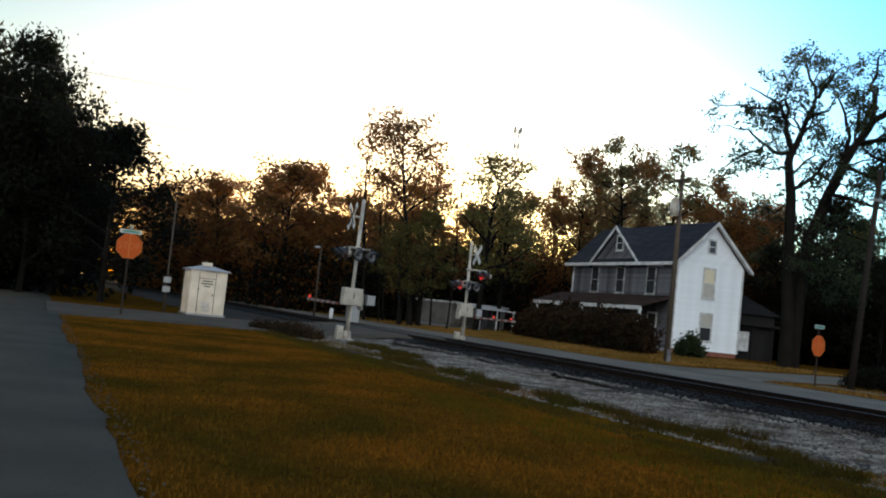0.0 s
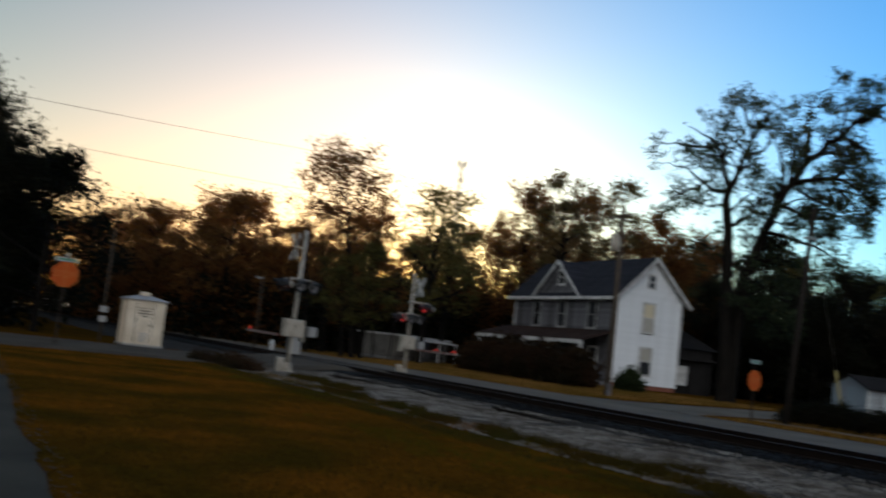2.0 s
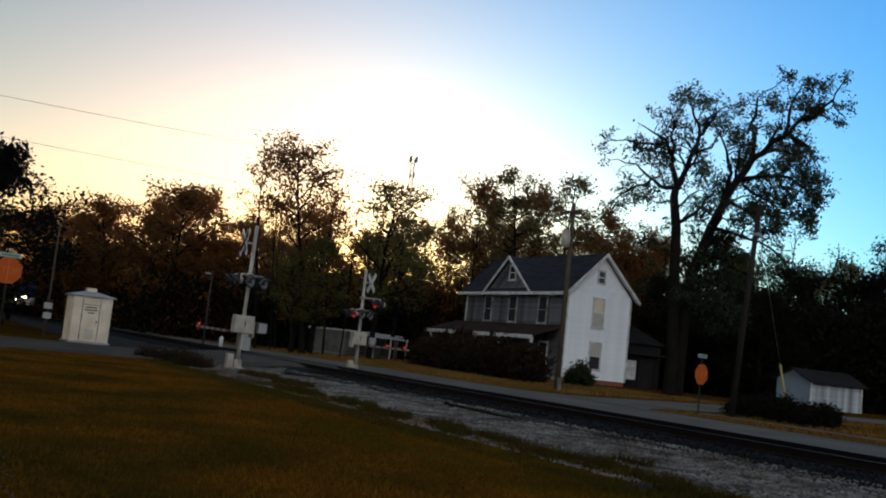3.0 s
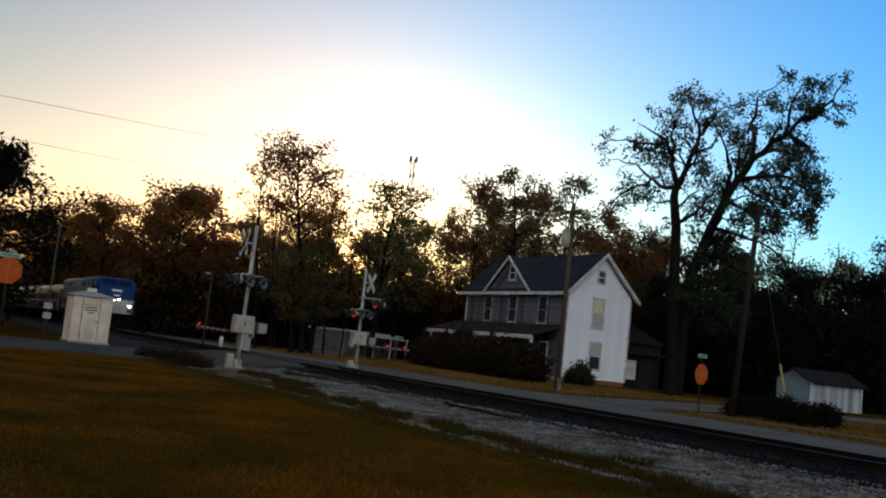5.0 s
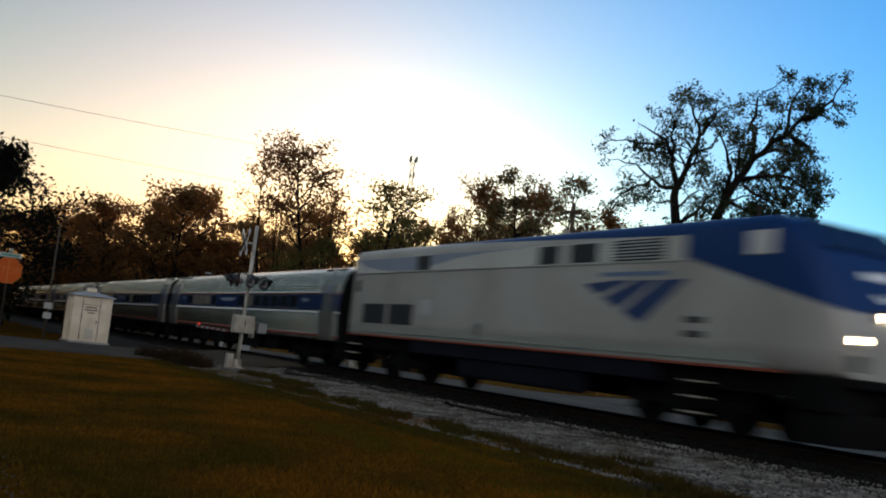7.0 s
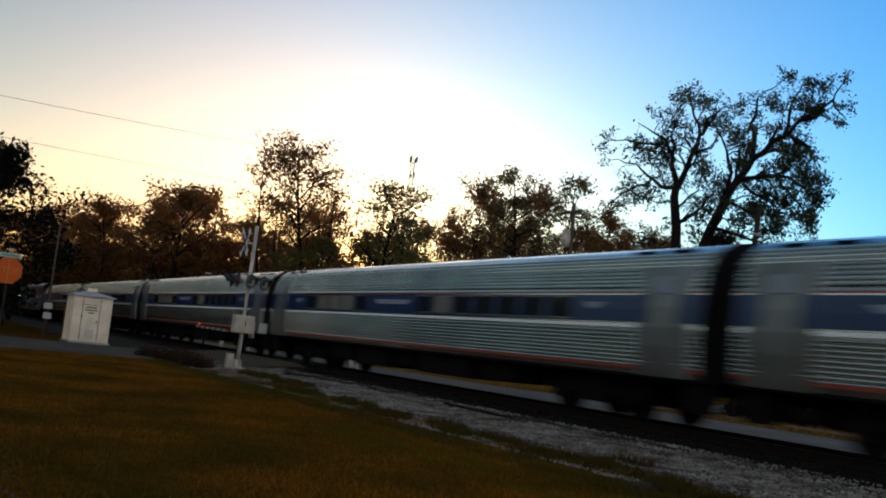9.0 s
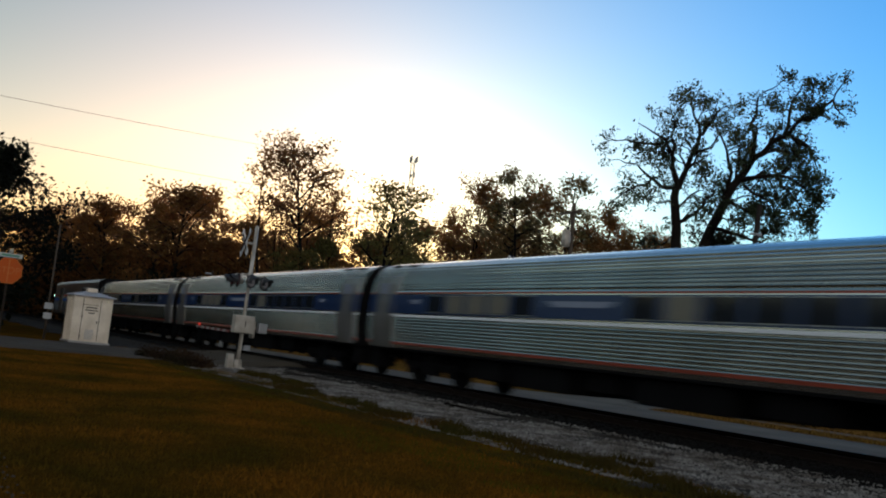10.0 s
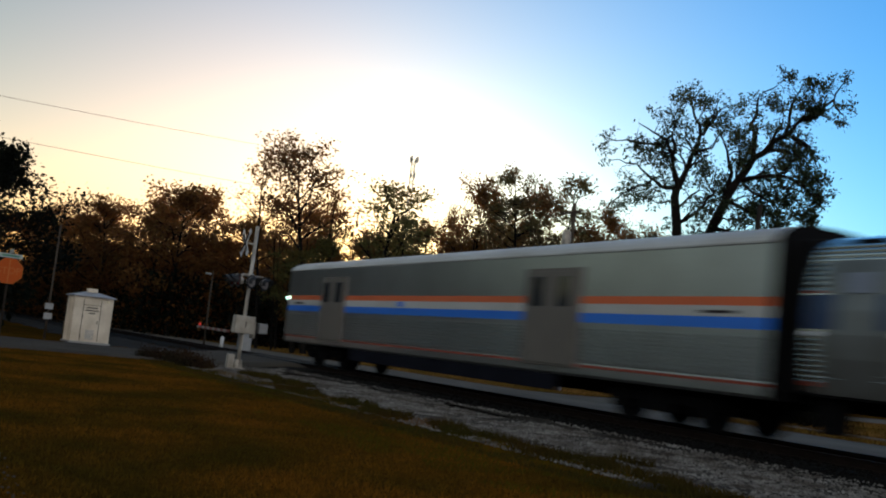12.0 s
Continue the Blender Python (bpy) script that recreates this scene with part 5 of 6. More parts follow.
M_OLDTRIM = mat("flaking_trim", (0.34, 0.33, 0.31), 0.8, 0, 0.3, 2.0, 12.0, 0.2, (0.13, 0.12, 0.115))
M_SHADE = mat("lowered_shade", (0.44, 0.40, 0.33), 0.4, 0, 0.1, 2.0, 12.0, 0)
HX, HY0, HY1, HXW, HZ = -59.1, 43.0, 49.1, -74.0, -0.2
EAVE, RIDGE = 6.6, 9.6
MID = (HY0 + HY1) / 2
house = empty("house", "old two-storey wooden house with white gable end and dark roof", "house", Matrix())
part("foundation", boxm(HXW + 0.1, HX - 0.1, HY0 + 0.1, HY1 - 0.1, HZ - 0.3, 0.22), M_BRICK, house, "low brick foundation")
part("core", boxm(HXW + 0.06, HX - 0.06, HY0 + 0.06, HY1 - 0.06, 0.2, EAVE), M_OLDSIDING, house)
part("gable_core", prismm([(HY0 + 0.06, EAVE), (HY1 - 0.06, EAVE), (MID, RIDGE - 0.06)], "x", HXW + 0.06, HX - 0.06), M_OLDSIDING, house)


def gable_run(z):
    k = max(0.0, min(1.0, (z - EAVE) / (RIDGE - EAVE)))
    return HY0 + (MID - HY0) * k, HY1 - (HY1 - MID) * k


wall = part("gable_wall", prismm([(HY0, 0.2), (HY1, 0.2), (HY1, EAVE), (MID, RIDGE), (HY0, EAVE)], "x", HX - 0.10, HX - 0.055), M_SIDING, house, "white painted lapped siding")
laps(wall, M_SIDING, HX - 0.055, 0, HY0, HY1, 0.2, EAVE, (1, 0))
laps(wall, M_SIDING, HX - 0.055, 0, HY0, HY1, EAVE + 0.04, RIDGE - 0.1, (1, 0), trim=gable_run)
wall = part("front_wall", boxm(HXW, HX - 0.1, HY0 + 0.055, HY0 + 0.1, 0.2, EAVE), M_OLDSIDING, house, "bare grey weathered siding")
laps(wall, M_OLDSIDING, HXW, HX - 0.1, HY0 + 0.055, 0, 0.2, EAVE - 0.02, (0, -1), 0.2)
for y in (HY0, HY1 - 0.12):
    part("corner_board", boxm(HX - 0.09, HX + 0.02, y, y + 0.12, 0.2, EAVE), M_TRIM, house)
part("corner_board", boxm(HXW, HXW + 0.14, HY0 - 0.02, HY0 + 0.1, 0.2, EAVE), M_TRIM, house)
for x0, x1 in ((-73.9, -71.4), (-70.3, -67.0), (-62.9, -60.8)):
    part("frieze_board", boxm(x0, x1, HY0 - 0.03, HY0 + 0.08, EAVE - 0.42, EAVE - 0.16), M_TRIM, house, "peeling white frieze board")


def slope(name, x0, x1, ya, za, yb, zb, t, material, label="", rows=14):
    """One roof slope from (ya, za) at the eave to (yb, zb) at the ridge, in overlapping courses."""
    bm = bmesh.new()
    for i in range(rows):
        p, q = i / rows, (i + 1.12) / rows
        q = min(q, 1.0)
        y0, z0, y1, z1 = ya + (yb - ya) * p, za + (zb - za) * p, ya + (yb - ya) * q, za + (zb - za) * q
        pts = [(y0, z0 - t), (y0, z0 + 0.035), (y1, z1 + 0.005), (y1, z1 - t)]
        prism(bm, pts, "x", x0, x1)
    return tagged(part(name, bm, material, house, label), kind="stuff")


slope("roof", HXW - 0.6, HX + 0.45, HY0 - 0.5, EAVE - 0.15, MID, RIDGE + 0.25, 0.1, M_SHINGLE, "dark shingled main roof")
slope("roof", HXW - 0.6, HX + 0.45, HY1 + 0.5, EAVE - 0.15, MID, RIDGE + 0.25, 0.1, M_SHINGLE, "dark shingled main roof")
for s, ya in ((1, HY0 - 0.52), (-1, HY1 + 0.52)):
    part("bargeboard", prismm([(ya, EAVE - 0.40), (ya, EAVE - 0.16), (MID, RIDGE + 0.24), (MID, RIDGE - 0.06)], "x", HX + 0.40, HX + 0.47), M_TRIM, house, "white board along the gable edge")
    part("soffit", prismm([(ya, EAVE - 0.30), (ya, EAVE - 0.27), (MID, RIDGE + 0.13), (MID, RIDGE + 0.10)], "x", HX + 0.0, HX + 0.40), M_TRIM, house)
part("gutter_board", boxm(HXW - 0.6, HX + 0.4, HY0 - 0.56, HY0 - 0.48, EAVE - 0.36, EAVE - 0.12), M_TRIM, house, "white eaves board")
# cross gable over the front
GX, GW, GZ = -67.1, 3.55, 9.45
part("cross_gable_core", prismm([(GX - GW + 0.3, EAVE - 0.1), (GX + GW - 0.3, EAVE - 0.1), (GX, GZ - 0.15)], "y", HY0 - 0.1, MID), M_OLDSIDING, house)
wall = part("cross_gable_wall", prismm([(GX - GW + 0.3, EAVE), (GX + GW - 0.3, EAVE), (GX, GZ - 0.2)], "y", HY0 - 0.105, HY0 - 0.08), M_OLDSIDING, house, "weathered gable boards")
laps(wall, M_OLDSIDING, 0, 0, HY0 - 0.105, 0, EAVE, GZ - 0.5, (0, -1), 0.2, lambda z: (GX - (GW - 0.35) * (1 - (z - EAVE) / (GZ - EAVE)), GX + (GW - 0.35) * (1 - (z - EAVE) / (GZ - EAVE))))
for s in (-1, 1):
    bm = bmesh.new()
    for i in range(12):
        p, q = i / 12, min(1, (i + 1.12) / 12)
        xa, za, xb, zb = GX + s * GW * (1 - p), EAVE - 0.1 + (GZ - EAVE + 0.1) * p, GX + s * GW * (1 - q), EAVE - 0.1 + (GZ - EAVE + 0.1) * q
        prism(bm, [(xa, za - 0.1), (xa, za + 0.04), (xb, zb + 0.01), (xb, zb - 0.1)], "y", HY0 - 0.42, MID - 0.3)
    tagged(part("cross_roof", bm, M_SHINGLE, house, "dark shingles of the cross gable"), kind="stuff")
    part("bargeboard", prismm([(GX + s * GW, EAVE - 0.28), (GX + s * GW, EAVE - 0.06), (GX, GZ + 0.03), (GX, GZ - 0.24)], "y", HY0 - 0.48, HY0 - 0.42), M_TRIM, house)
sash(house, "y", HY0 - 0.1, -67.15, -66.35, 7.55, 8.6, -1, M_PANE)
sash(house, "x", HX - 0.04, 45.5, 46.4, 4.2, 6.25, 1, M_CURTAIN)
sash(house, "x", HX - 0.04, 45.5, 46.45, 1.0, 2.9, 1, M_SHADE)
sash(house, "x", HX - 0.04, 45.72, 46.28, 7.52, 8.4, 1, M_PANE, None, False)
for u in (-70.8, -67.0, -62.75):
    sash(house, "y", HY0 + 0.04, u, u + 1.0, 4.15, 6.1, -1, M_PANE, M_OLDTRIM)
# porch with its rusty roof, posts and floor
bm = prismm([(40.3, 2.95), (40.3, 3.08), (HY0, 3.98), (HY0, 3.85)], "x", -75.6, -59.3)
part("porch_roof", bm, M_RUSTROOF, house, "sagging rusty tin porch roof")
for i in range(20):
    x = -75.4 + i * 0.84
    part("roof_seam", prismm([(40.3, 3.08), (40.3, 3.11), (HY0, 4.01), (HY0, 3.98)], "x", x, x + 0.04), M_RUSTROOF, house)
for x0, x1 in ((-75.6, -70.6), (-67.6, -65.3), (-64.6, -59.3)):
    part("porch_fascia", boxm(x0, x1, 40.22, 40.3, 2.72, 3.0), M_TRIM, house, "peeling white porch fascia")
for x in (-75.3, -71.6, -67.8, -64.0, -59.7):
    bm = boxm(x - 0.09, x + 0.09, 40.4, 40.58, 0.2, 2.9, 0.015)
    box(bm, x - 0.13, x + 0.13, 40.36, 40.62, 0.2, 0.36)
    box(bm, x - 0.13, x + 0.13, 40.36, 40.62, 2.7, 2.8)
    part("porch_post", bm, M_TRIM, house)
part("porch_floor", boxm(-75.6, -59.4, 40.2, 43.0, -0.3, 0.18), M_OLDSIDING, house)
part("front_door", boxm(-64.0, -63.0, HY0 - 0.03, HY0 + 0.04, 0.22, 2.3, 0.01), M_TRIM, house, "pale panelled door")
sash(house, "y", HY0 + 0.04, -62.2, -61.2, 0.95, 2.6, -1, M_PANE)
M_DARKWOOD = mat("dark_boards", (0.022, 0.020, 0.019), 0.9, 0, 0.3, 1.0, 10.0, 0.2)
# low back wing
part("back_wing", boxm(-70.0, -61.0, HY1, HY1 + 5.0, -0.4, 3.4), M_DARKWOOD, house, "low weathered back wing")
part("back_wing_roof", prismm([(-70.4, 3.4), (-60.6, 3.4), (-65.5, 5.2)], "y", HY1, HY1 + 5.3), M_DARKWOOD, house)
bm = bmesh.new()
for k in range(3):
    box(bm, -60.6, -60.48, HY1 + 0.4 + k * 2.0, HY1 + 0.52 + k * 2.0, -0.3, 2.5)
box(bm, -61.0, -60.3, HY1, HY1 + 5.0, 2.5, 2.65)
part("back_porch", bm, M_DARKWOOD, house, "dark posts of the back porch")
part("back_porch_panel", boxm(-60.62, -60.55, HY1 + 1.0, HY1 + 2.2, 0.5, 2.0), M_TRIM, house, "white panel of the back porch")

# ---- shrubs ----
M_LEAF_SHRUB = leaf_mat("leaf_shrub", (0.046, 0.022, 0.010), (0.018, 0.015, 0.006))
M_LEAF_BUSH = leaf_mat("leaf_bush", (0.040, 0.050, 0.020), (0.024, 0.032, 0.012))
for i, (x, y, w, d, hh) in enumerate(((-66.0, 37.0, 5.0, 3.2, 2.9), (-62.5, 36.4, 4.6, 3.2, 3.1), (-59.0, 36.0, 4.6, 3.0, 3.0), (-55.6, 35.4, 4.4, 3.0, 2.8), (-52.4, 35.2, 4.0, 2.8, 2.5), (-69.5, 37.6, 4.5, 3.2, 2.6))):
    tagged(bush("shrub", "big dark overgrown shrub before the house porch", x, y, w, d, hh, M_LEAF_SHRUB, 26, 0.13, 31 + i), group="shrubs before the porch")
bush("round_bush", "small ragged green bush at the white gable wall", -51.8, 39.4, 2.3, 1.8, 1.6, M_LEAF_BUSH, 26, 0.09, 41)
for i in range(5):
    tagged(bush("hedge_bush", "low black-green clipped bush behind the verge", -30.3 + i * 0.95, 31.9 + 0.1 * (i % 2), 1.7, 1.4, 0.85 + 0.12 * (i % 3), M_LEAF_SHADED, 22, 0.07, 51 + i), group="low bushes behind the verge")
for i, (x, y, hh) in enumerate(((-37.4, 8.4, 0.35), (-36.2, 9.1, 0.45), (-34.9, 9.0, 0.4), (-33.2, 8.9, 0.35))):
    tagged(bush("weed_clump", "dry brown weed clump at the gravel's end", x, y, 1.7, 1.1, hh, M_LEAF_SHRUB, 12, 0.045, 61 + i), group="weed clumps by the crossing")

# ---- signal shed ----
shed = empty("signal_shed", "cream metal signal equipment shed with a shallow grey roof", "shed", pose(-49.75, 7.85, -0.42, 0, 0, 4))
part("base", boxm(-0.95, 0.95, -1.08, 1.08, 0, 0.12), M_GALV, shed)
part("shed_body", boxm(-0.86, 0.86, -1.0, 1.0, 0.1, 2.28, 0.015), M_SHEDPAINT, shed)
part("roof", (lambda b: (bmesh.ops.convex_hull(b, input=[b.verts.new(p) for p in ((-1, -1.12, 2.26), (1, -1.12, 2.26), (1, 1.12, 2.26), (-1, 1.12, 2.26), (-1, -1.12, 2.31), (1, -1.12, 2.31), (1, 1.12, 2.31), (-1, 1.12, 2.31), (0, -0.3, 2.52), (0, 0.3, 2.52))]), b)[1])(bmesh.new()), M_SHEDROOF, shed, "shallow hipped grey roof")
part("roof_vent", boxm(-0.2, 0.2, -0.26, 0.26, 2.5, 2.68, 0.02), M_SHEDPAINT, shed, "white roof vent")
door = part("door", boxm(0.855, 0.885, -0.52, 0.36, 0.16, 2.16, 0.006), M_SHEDPAINT, shed, "flush metal door")
part("door_seam", boxm(0.862, 0.888, -0.545, -0.52, 0.16, 2.16), M_INK, door)
part("door_seam", boxm(0.862, 0.888, 0.36, 0.385, 0.16, 2.16), M_INK, door)
part("door_seam", boxm(0.862, 0.888, -0.545, 0.385, 1.86, 1.88), M_INK, door)
part("door_handle", boxm(0.885, 0.93, 0.24, 0.28, 1.0, 1.14, 0.008), M_INK, door, "dark lever handle")
part("hinge", boxm(0.885, 0.90, -0.56, -0.50, 1.25, 1.36), M_INK, door)
part("hinge", boxm(0.885, 0.90, -0.56, -0.50, 0.3, 0.42), M_INK, door)
bm = bmesh.new()
for k in range(8):
    box(bm, 0.885, 0.895, -0.28, 0.16, 0.24 + k * 0.06, 0.27 + k * 0.06)
part("vent_grille", bm, M_SHEDROOF, door, "small louvred vent")
for k, (a, b) in enumerate(((-0.36, 0.2), (-0.42, 0.26), (-0.24, 0.1))):
    part("notice_bar", boxm(0.888, 0.892, a, b, 1.72 - k * 0.13, 1.77 - k * 0.13), M_INK, shed, "dark line of notice lettering")
for s in (-1, 1):
    for k in range(6):
        part("wall_rib", boxm(-0.75 + k * 0.29, -0.70 + k * 0.29, s * 1.0 - 0.02, s * 1.0 + 0.02, 0.12, 2.24), M_SHEDPAINT, shed)
part("shed_lamp", boxm(0.86, 0.95, 0.66, 0.78, 2.05, 2.15, 0.01), M_CURTAIN, shed)

shed.scale = (0.9, 0.9, 1.0)

# ---- level crossing signals ----
def lamp_unit(parent, x, y, z, face, lit, pale=False):
    """A flashing light: black disc with hood, housing behind it; face -1 looks along -y, +1 along +y."""
    u = new("flashing_light")
    u.parent, u.matrix_basis = parent, pose(x, y, z)
    part("background_disc", rodm((0, 0, 0), (0, face * 0.015, 0), 0.25, n=24), M_BLACK, u, "round black background disc")
    part("housing", rodm((0, -face * 0.16, 0), (0, 0, 0), 0.11, 0.15, n=16), M_ALU, u)
    part("lens", rodm((0, face * 0.015, 0), (0, face * 0.05, 0), 0.19, 0.15, n=18), G_RED if lit else M_LENSSHEEN if pale else M_REDLENS, u, "red lit lens" if lit else "")
    bm = bmesh.new()
    n = 12
    ring = []
    for k in range(n + 1):
        a = math.pi * (-0.15 + 1.3 * k / n)
        L = 0.30 if 2 < k < n - 2 else 0.18
        ring.append([bm.verts.new((r * math.cos(a), yy, r * math.sin(a))) for r, yy in ((0.165, face * 0.01), (0.165, face * L), (0.175, face * L), (0.175, face * 0.01))])
    for p, q in zip(ring[:-1], ring[1:]):
        for i in range(4):
            bm.faces.new((p[i], q[i], q[(i + 1) % 4], p[(i + 1) % 4]))
    bmesh.ops.recalc_face_normals(bm, faces=bm.faces)
    part("hood", bm, M_BLACK, u)
    return u


def crossing_signal(label, m, way, arms, arm_len, lit, top):
    """Mast with crossbuck, flashing lights, gate machine and lowered gate. way: +1 or -1, where the gate points along x; arms: (height, reach, lit lights, side, turn) of each pair of lights."""
    s = empty("crossing_signal", label, "crossing signal", m, "level crossing signals")
    bm = rodm((0, 0, 0), (0, 0, 0.35), 0.20, 0.13, 14)
    box(bm, -0.24, 0.24, -0.24, 0.24, -0.1, 0.06, 0.02)
    part("mast_base", bm, M_ALU, s, "white painted mast base")
    part("junction_box", boxm(-0.13, 0.13, -0.42, -0.18, 0.0, 0.52, 0.03), M_ALU, s)
    part("mast", rodm((0, 0, 0.2), (0, 0, top), 0.068, n=14), M_ALU, s, "pale aluminium mast")
    part("mast_cap", rodm((0, 0, top), (0, 0, top + 0.04), 0.075, 0.03, n=14), M_ALU, s)
    # crossbuck, facing -y on its bracket
    face = -1 if way < 0 else 1
    zc = top - 0.62
    cb = new("crossbuck")
    cb.parent, cb.matrix_basis = s, pose(0.0, face * 0.36, zc)
    for k, a in enumerate((45, -45)):
        part("crossbuck_blade", boxm(-0.61, 0.61, -0.012 + k * 0.013, 0.0 + k * 0.013, -0.115, 0.115, 0.004), M_SIGNWHITE, cb, "white crossbuck blade", pose(0, 0, 0, 0, a, 0))
        part("blade_lettering", boxm(-0.45, 0.45, face * 0.022 - 0.003, face * 0.022 + 0.003, -0.05, 0.05), M_INK, cb, "", pose(0, 0, 0, 0, a, 0))
    part("crossbuck_bracket", boxm(-0.03, 0.03, *sorted((0, face * 0.36)), zc - 0.03, zc + 0.03), M_ALU, s)
    for z, reach, on, sd, turn in arms:
        ca = new("crossarm")
        ca.parent, ca.matrix_basis = s, pose(0, 0, z, 0, 0, turn)
        bm = bmesh.new()
        rod(bm, (-0.38, 0, 0), (0.38, 0, 0), 0.03, n=8)
        for x in (-0.36, 0.36):
            rod(bm, (x, 0, 0), (x, sd * reach, 0), 0.025, n=8)
            rod(bm, (x, sd * reach, 0), (x, sd * reach, -0.20), 0.025, n=8)
        rod(bm, (0, 0, -0.07), (0, 0, 0.07), 0.12, n=12)
        part("arm_tube", bm, M_ALU, ca)
        for k, x in enumerate((-0.36, 0.36)):
            lamp_unit(ca, x, sd * (reach + 0.10), -0.24, -1 if reach > 0.5 else sd, k in on, turn != 0)
    # gate machine and its lowered arm
    part("gate_machine", boxm(-0.22, 0.22, -0.36, 0.36, 0.98 + 0.3, 1.62 + 0.3, 0.03), M_ALU, s, "pale gate machine box")
    part("gate_machine_door", boxm(0.22, 0.235, -0.28, 0.28, 1.34, 1.86, 0.006), M_ALU, s)
    part("machine_latch", boxm(0.234, 0.25, 0.0, 0.03, 1.52, 1.72), M_INK, s)
    part("counterweight", boxm(-0.5, -0.1, 0.42, 0.52, 1.15, 1.75, 0.02) if way < 0 else boxm(0.1, 0.5, -0.52, -0.42, 1.15, 1.6, 0.02), M_ALU, s)
    part("side_box", boxm(-0.12, 0.2, 0.55, 0.86, 1.35, 1.72, 0.02), M_GALV, s)
    arm = new("gate_arm")
    arm.parent, arm.matrix_basis = s, pose(0, -0.42 * (1 if way < 0 else -1), 1.30)
    n = 12
    for k in range(n):
        a, b = sorted((way * (0.2 + arm_len * k / n), way * (0.2 + arm_len * (k + 1) / n)))
        part("stripe", boxm(a, b, -0.02, 0.02, -0.045, 0.045), M_GATEWHITE if k % 2 else M_GATERED, arm)
    for q in ((0.97,) if way < 0 else (0.55, 0.95)):
        part("gate_lamp", rodm((way * arm_len * q, 0, 0.05), (way * arm_len * q, 0, 0.15), 0.05, n=10), G_GATE, arm, "small red gate lamp")
    bm = bmesh.new()
    rod(bm, (0.16, 0.0, 0.1), (0.16, 0, 1.3), 0.025, n=8)
    rod(bm, (-0.16, 0.0, 0.1), (-0.16, 0, 1.3), 0.02, n=8)
    part("conduit", bm, M_ALU, s)
    return s


# unlit lens with the grey sky reflection put into its colour
M_LENSSHEEN = mat("lens_sheen", (0.30, 0.27, 0.26), 0.35, 0, 0.1, 2.0, 20.0, 0)
M_GATEWHITE = mat("worn_gate_white", (0.26, 0.24, 0.21), 0.6, 0, 0.1, 3.0, 20.0, 0)
M_GATERED = mat("worn_gate_red", (0.13, 0.028, 0.02), 0.6, 0, 0.1, 3.0, 20.0, 0)
G_GATE = glow("gate_lamp_red", (0.7, 0.04, 0.02), 0.16)
crossing_signal("aluminium crossing signal with dark lights and lowered striped gate", pose(-34.12, 10.65, -0.36, -0.8, 0.8, 0), -1, ((3.38, 0.42, (), -1, 0), (3.38, 0.30, (), 1, -59)), 4.4, False, 5.15)
crossing_signal("aluminium crossing signal with two red lights lit and lowered gate", pose(-43.85, 19.6, -0.36), 1, ((3.62, 0.78, (0,), 1, 0), (3.02, 0.42, (1,), -1, 0), (3.02, 0.22, (), 1, -59)), 4.5, True, 5.0)


# ---- stop signs ----
def stop_sign(label, x, y, ground, centre, size, blade_z, blades_, turn):
    s = empty("stop_sign", label, "stop sign", pose(x, y, ground, 0, 0, turn), "stop signs")
    bm = bmesh.new()
    for a, b in ((-0.035, -0.028), (0.028, 0.035)):
        box(bm, -0.03, 0.0, a, b, -0.1, blade_z)
    box(bm, -0.034, -0.028, -0.035, 0.035, -0.1, blade_z)
    part("post", bm, M_SIGNPOST, s, "dark rusted channel post")
    r = size / 2 / math.cos(math.pi / 8)
    out = [(r * math.cos(math.pi / 8 + k * math.pi / 4), r * math.sin(math.pi / 8 + k * math.pi / 4)) for k in range(8)]
    part("rim", prismm([(a, b + centre) for a, b in out], "x", 0.004, 0.010), M_STOPRIM, s, "pale worn rim")
    plate = part("plate", prismm([(a * 0.955, b * 0.955 + centre) for a, b in out], "x", 0.009, 0.014), M_STOP, s, "orange-red octagonal plate")
    txt = bpy.data.curves.new("word", "FONT")
    txt.body, txt.size, txt.align_x, txt.align_y, txt.extrude = "STOP", size * 0.36, "CENTER", "CENTER", 0.001
    o = new("word", txt)
    me = bpy.data.meshes.new_from_object(o)
    bpy.data.objects.remove(o)
    me.materials.append(M_STOPRIM)
    w = new("word", me)
    w.parent, w.matrix_basis = plate, pose(0.016, 0, centre, 90, 0, 90)
    part("strip", boxm(0.0145, 0.018, -0.022, 0.022, centre - size * 0.46, centre + size * 0.46), M_STOPRIM, s, "pale upright strip on the plate")
    for k, (z, deg) in enumerate(blades_):
        b = part("street_blade", boxm(-0.003, 0.003, -0.40, 0.40, z - 0.075, z + 0.075), M_BLADEGREY, s, "faded street name blade", pose(0, 0, 0, 0, 0, deg))
        part("blade_bar", boxm(0.003, 0.005, -0.3, 0.3, z - 0.03, z + 0.03), M_SIGNGREEN, b, "illegible lettering bar")
    return s


M_SIGNPOST = mat("rusted_post", (0.045, 0.034, 0.026), 0.85, 0.1, 0.3, 3.0, 20.0, 0.1)
M_STOPRIM = mat("faded_rim", (0.44, 0.13, 0.035), 0.75, 0, 0.1, 3.0, 20.0, 0)
M_BLADEGREY = mat("blade_grey", (0.30, 0.34, 0.33), 0.5, 0, 0.1, 3.0, 20.0, 0)
stop_sign("orange-red stop sign on a thin post at the road junction", -38.17, 3.08, -0.4, 2.65, 0.92, 3.35, ((3.2, 8), (3.36, 98)), -4)
stop_sign("small orange-red stop sign on the grass verge", -29.4, 28.3, -0.42, 1.68, 0.80, 2.5, ((2.42, 10),), 10)

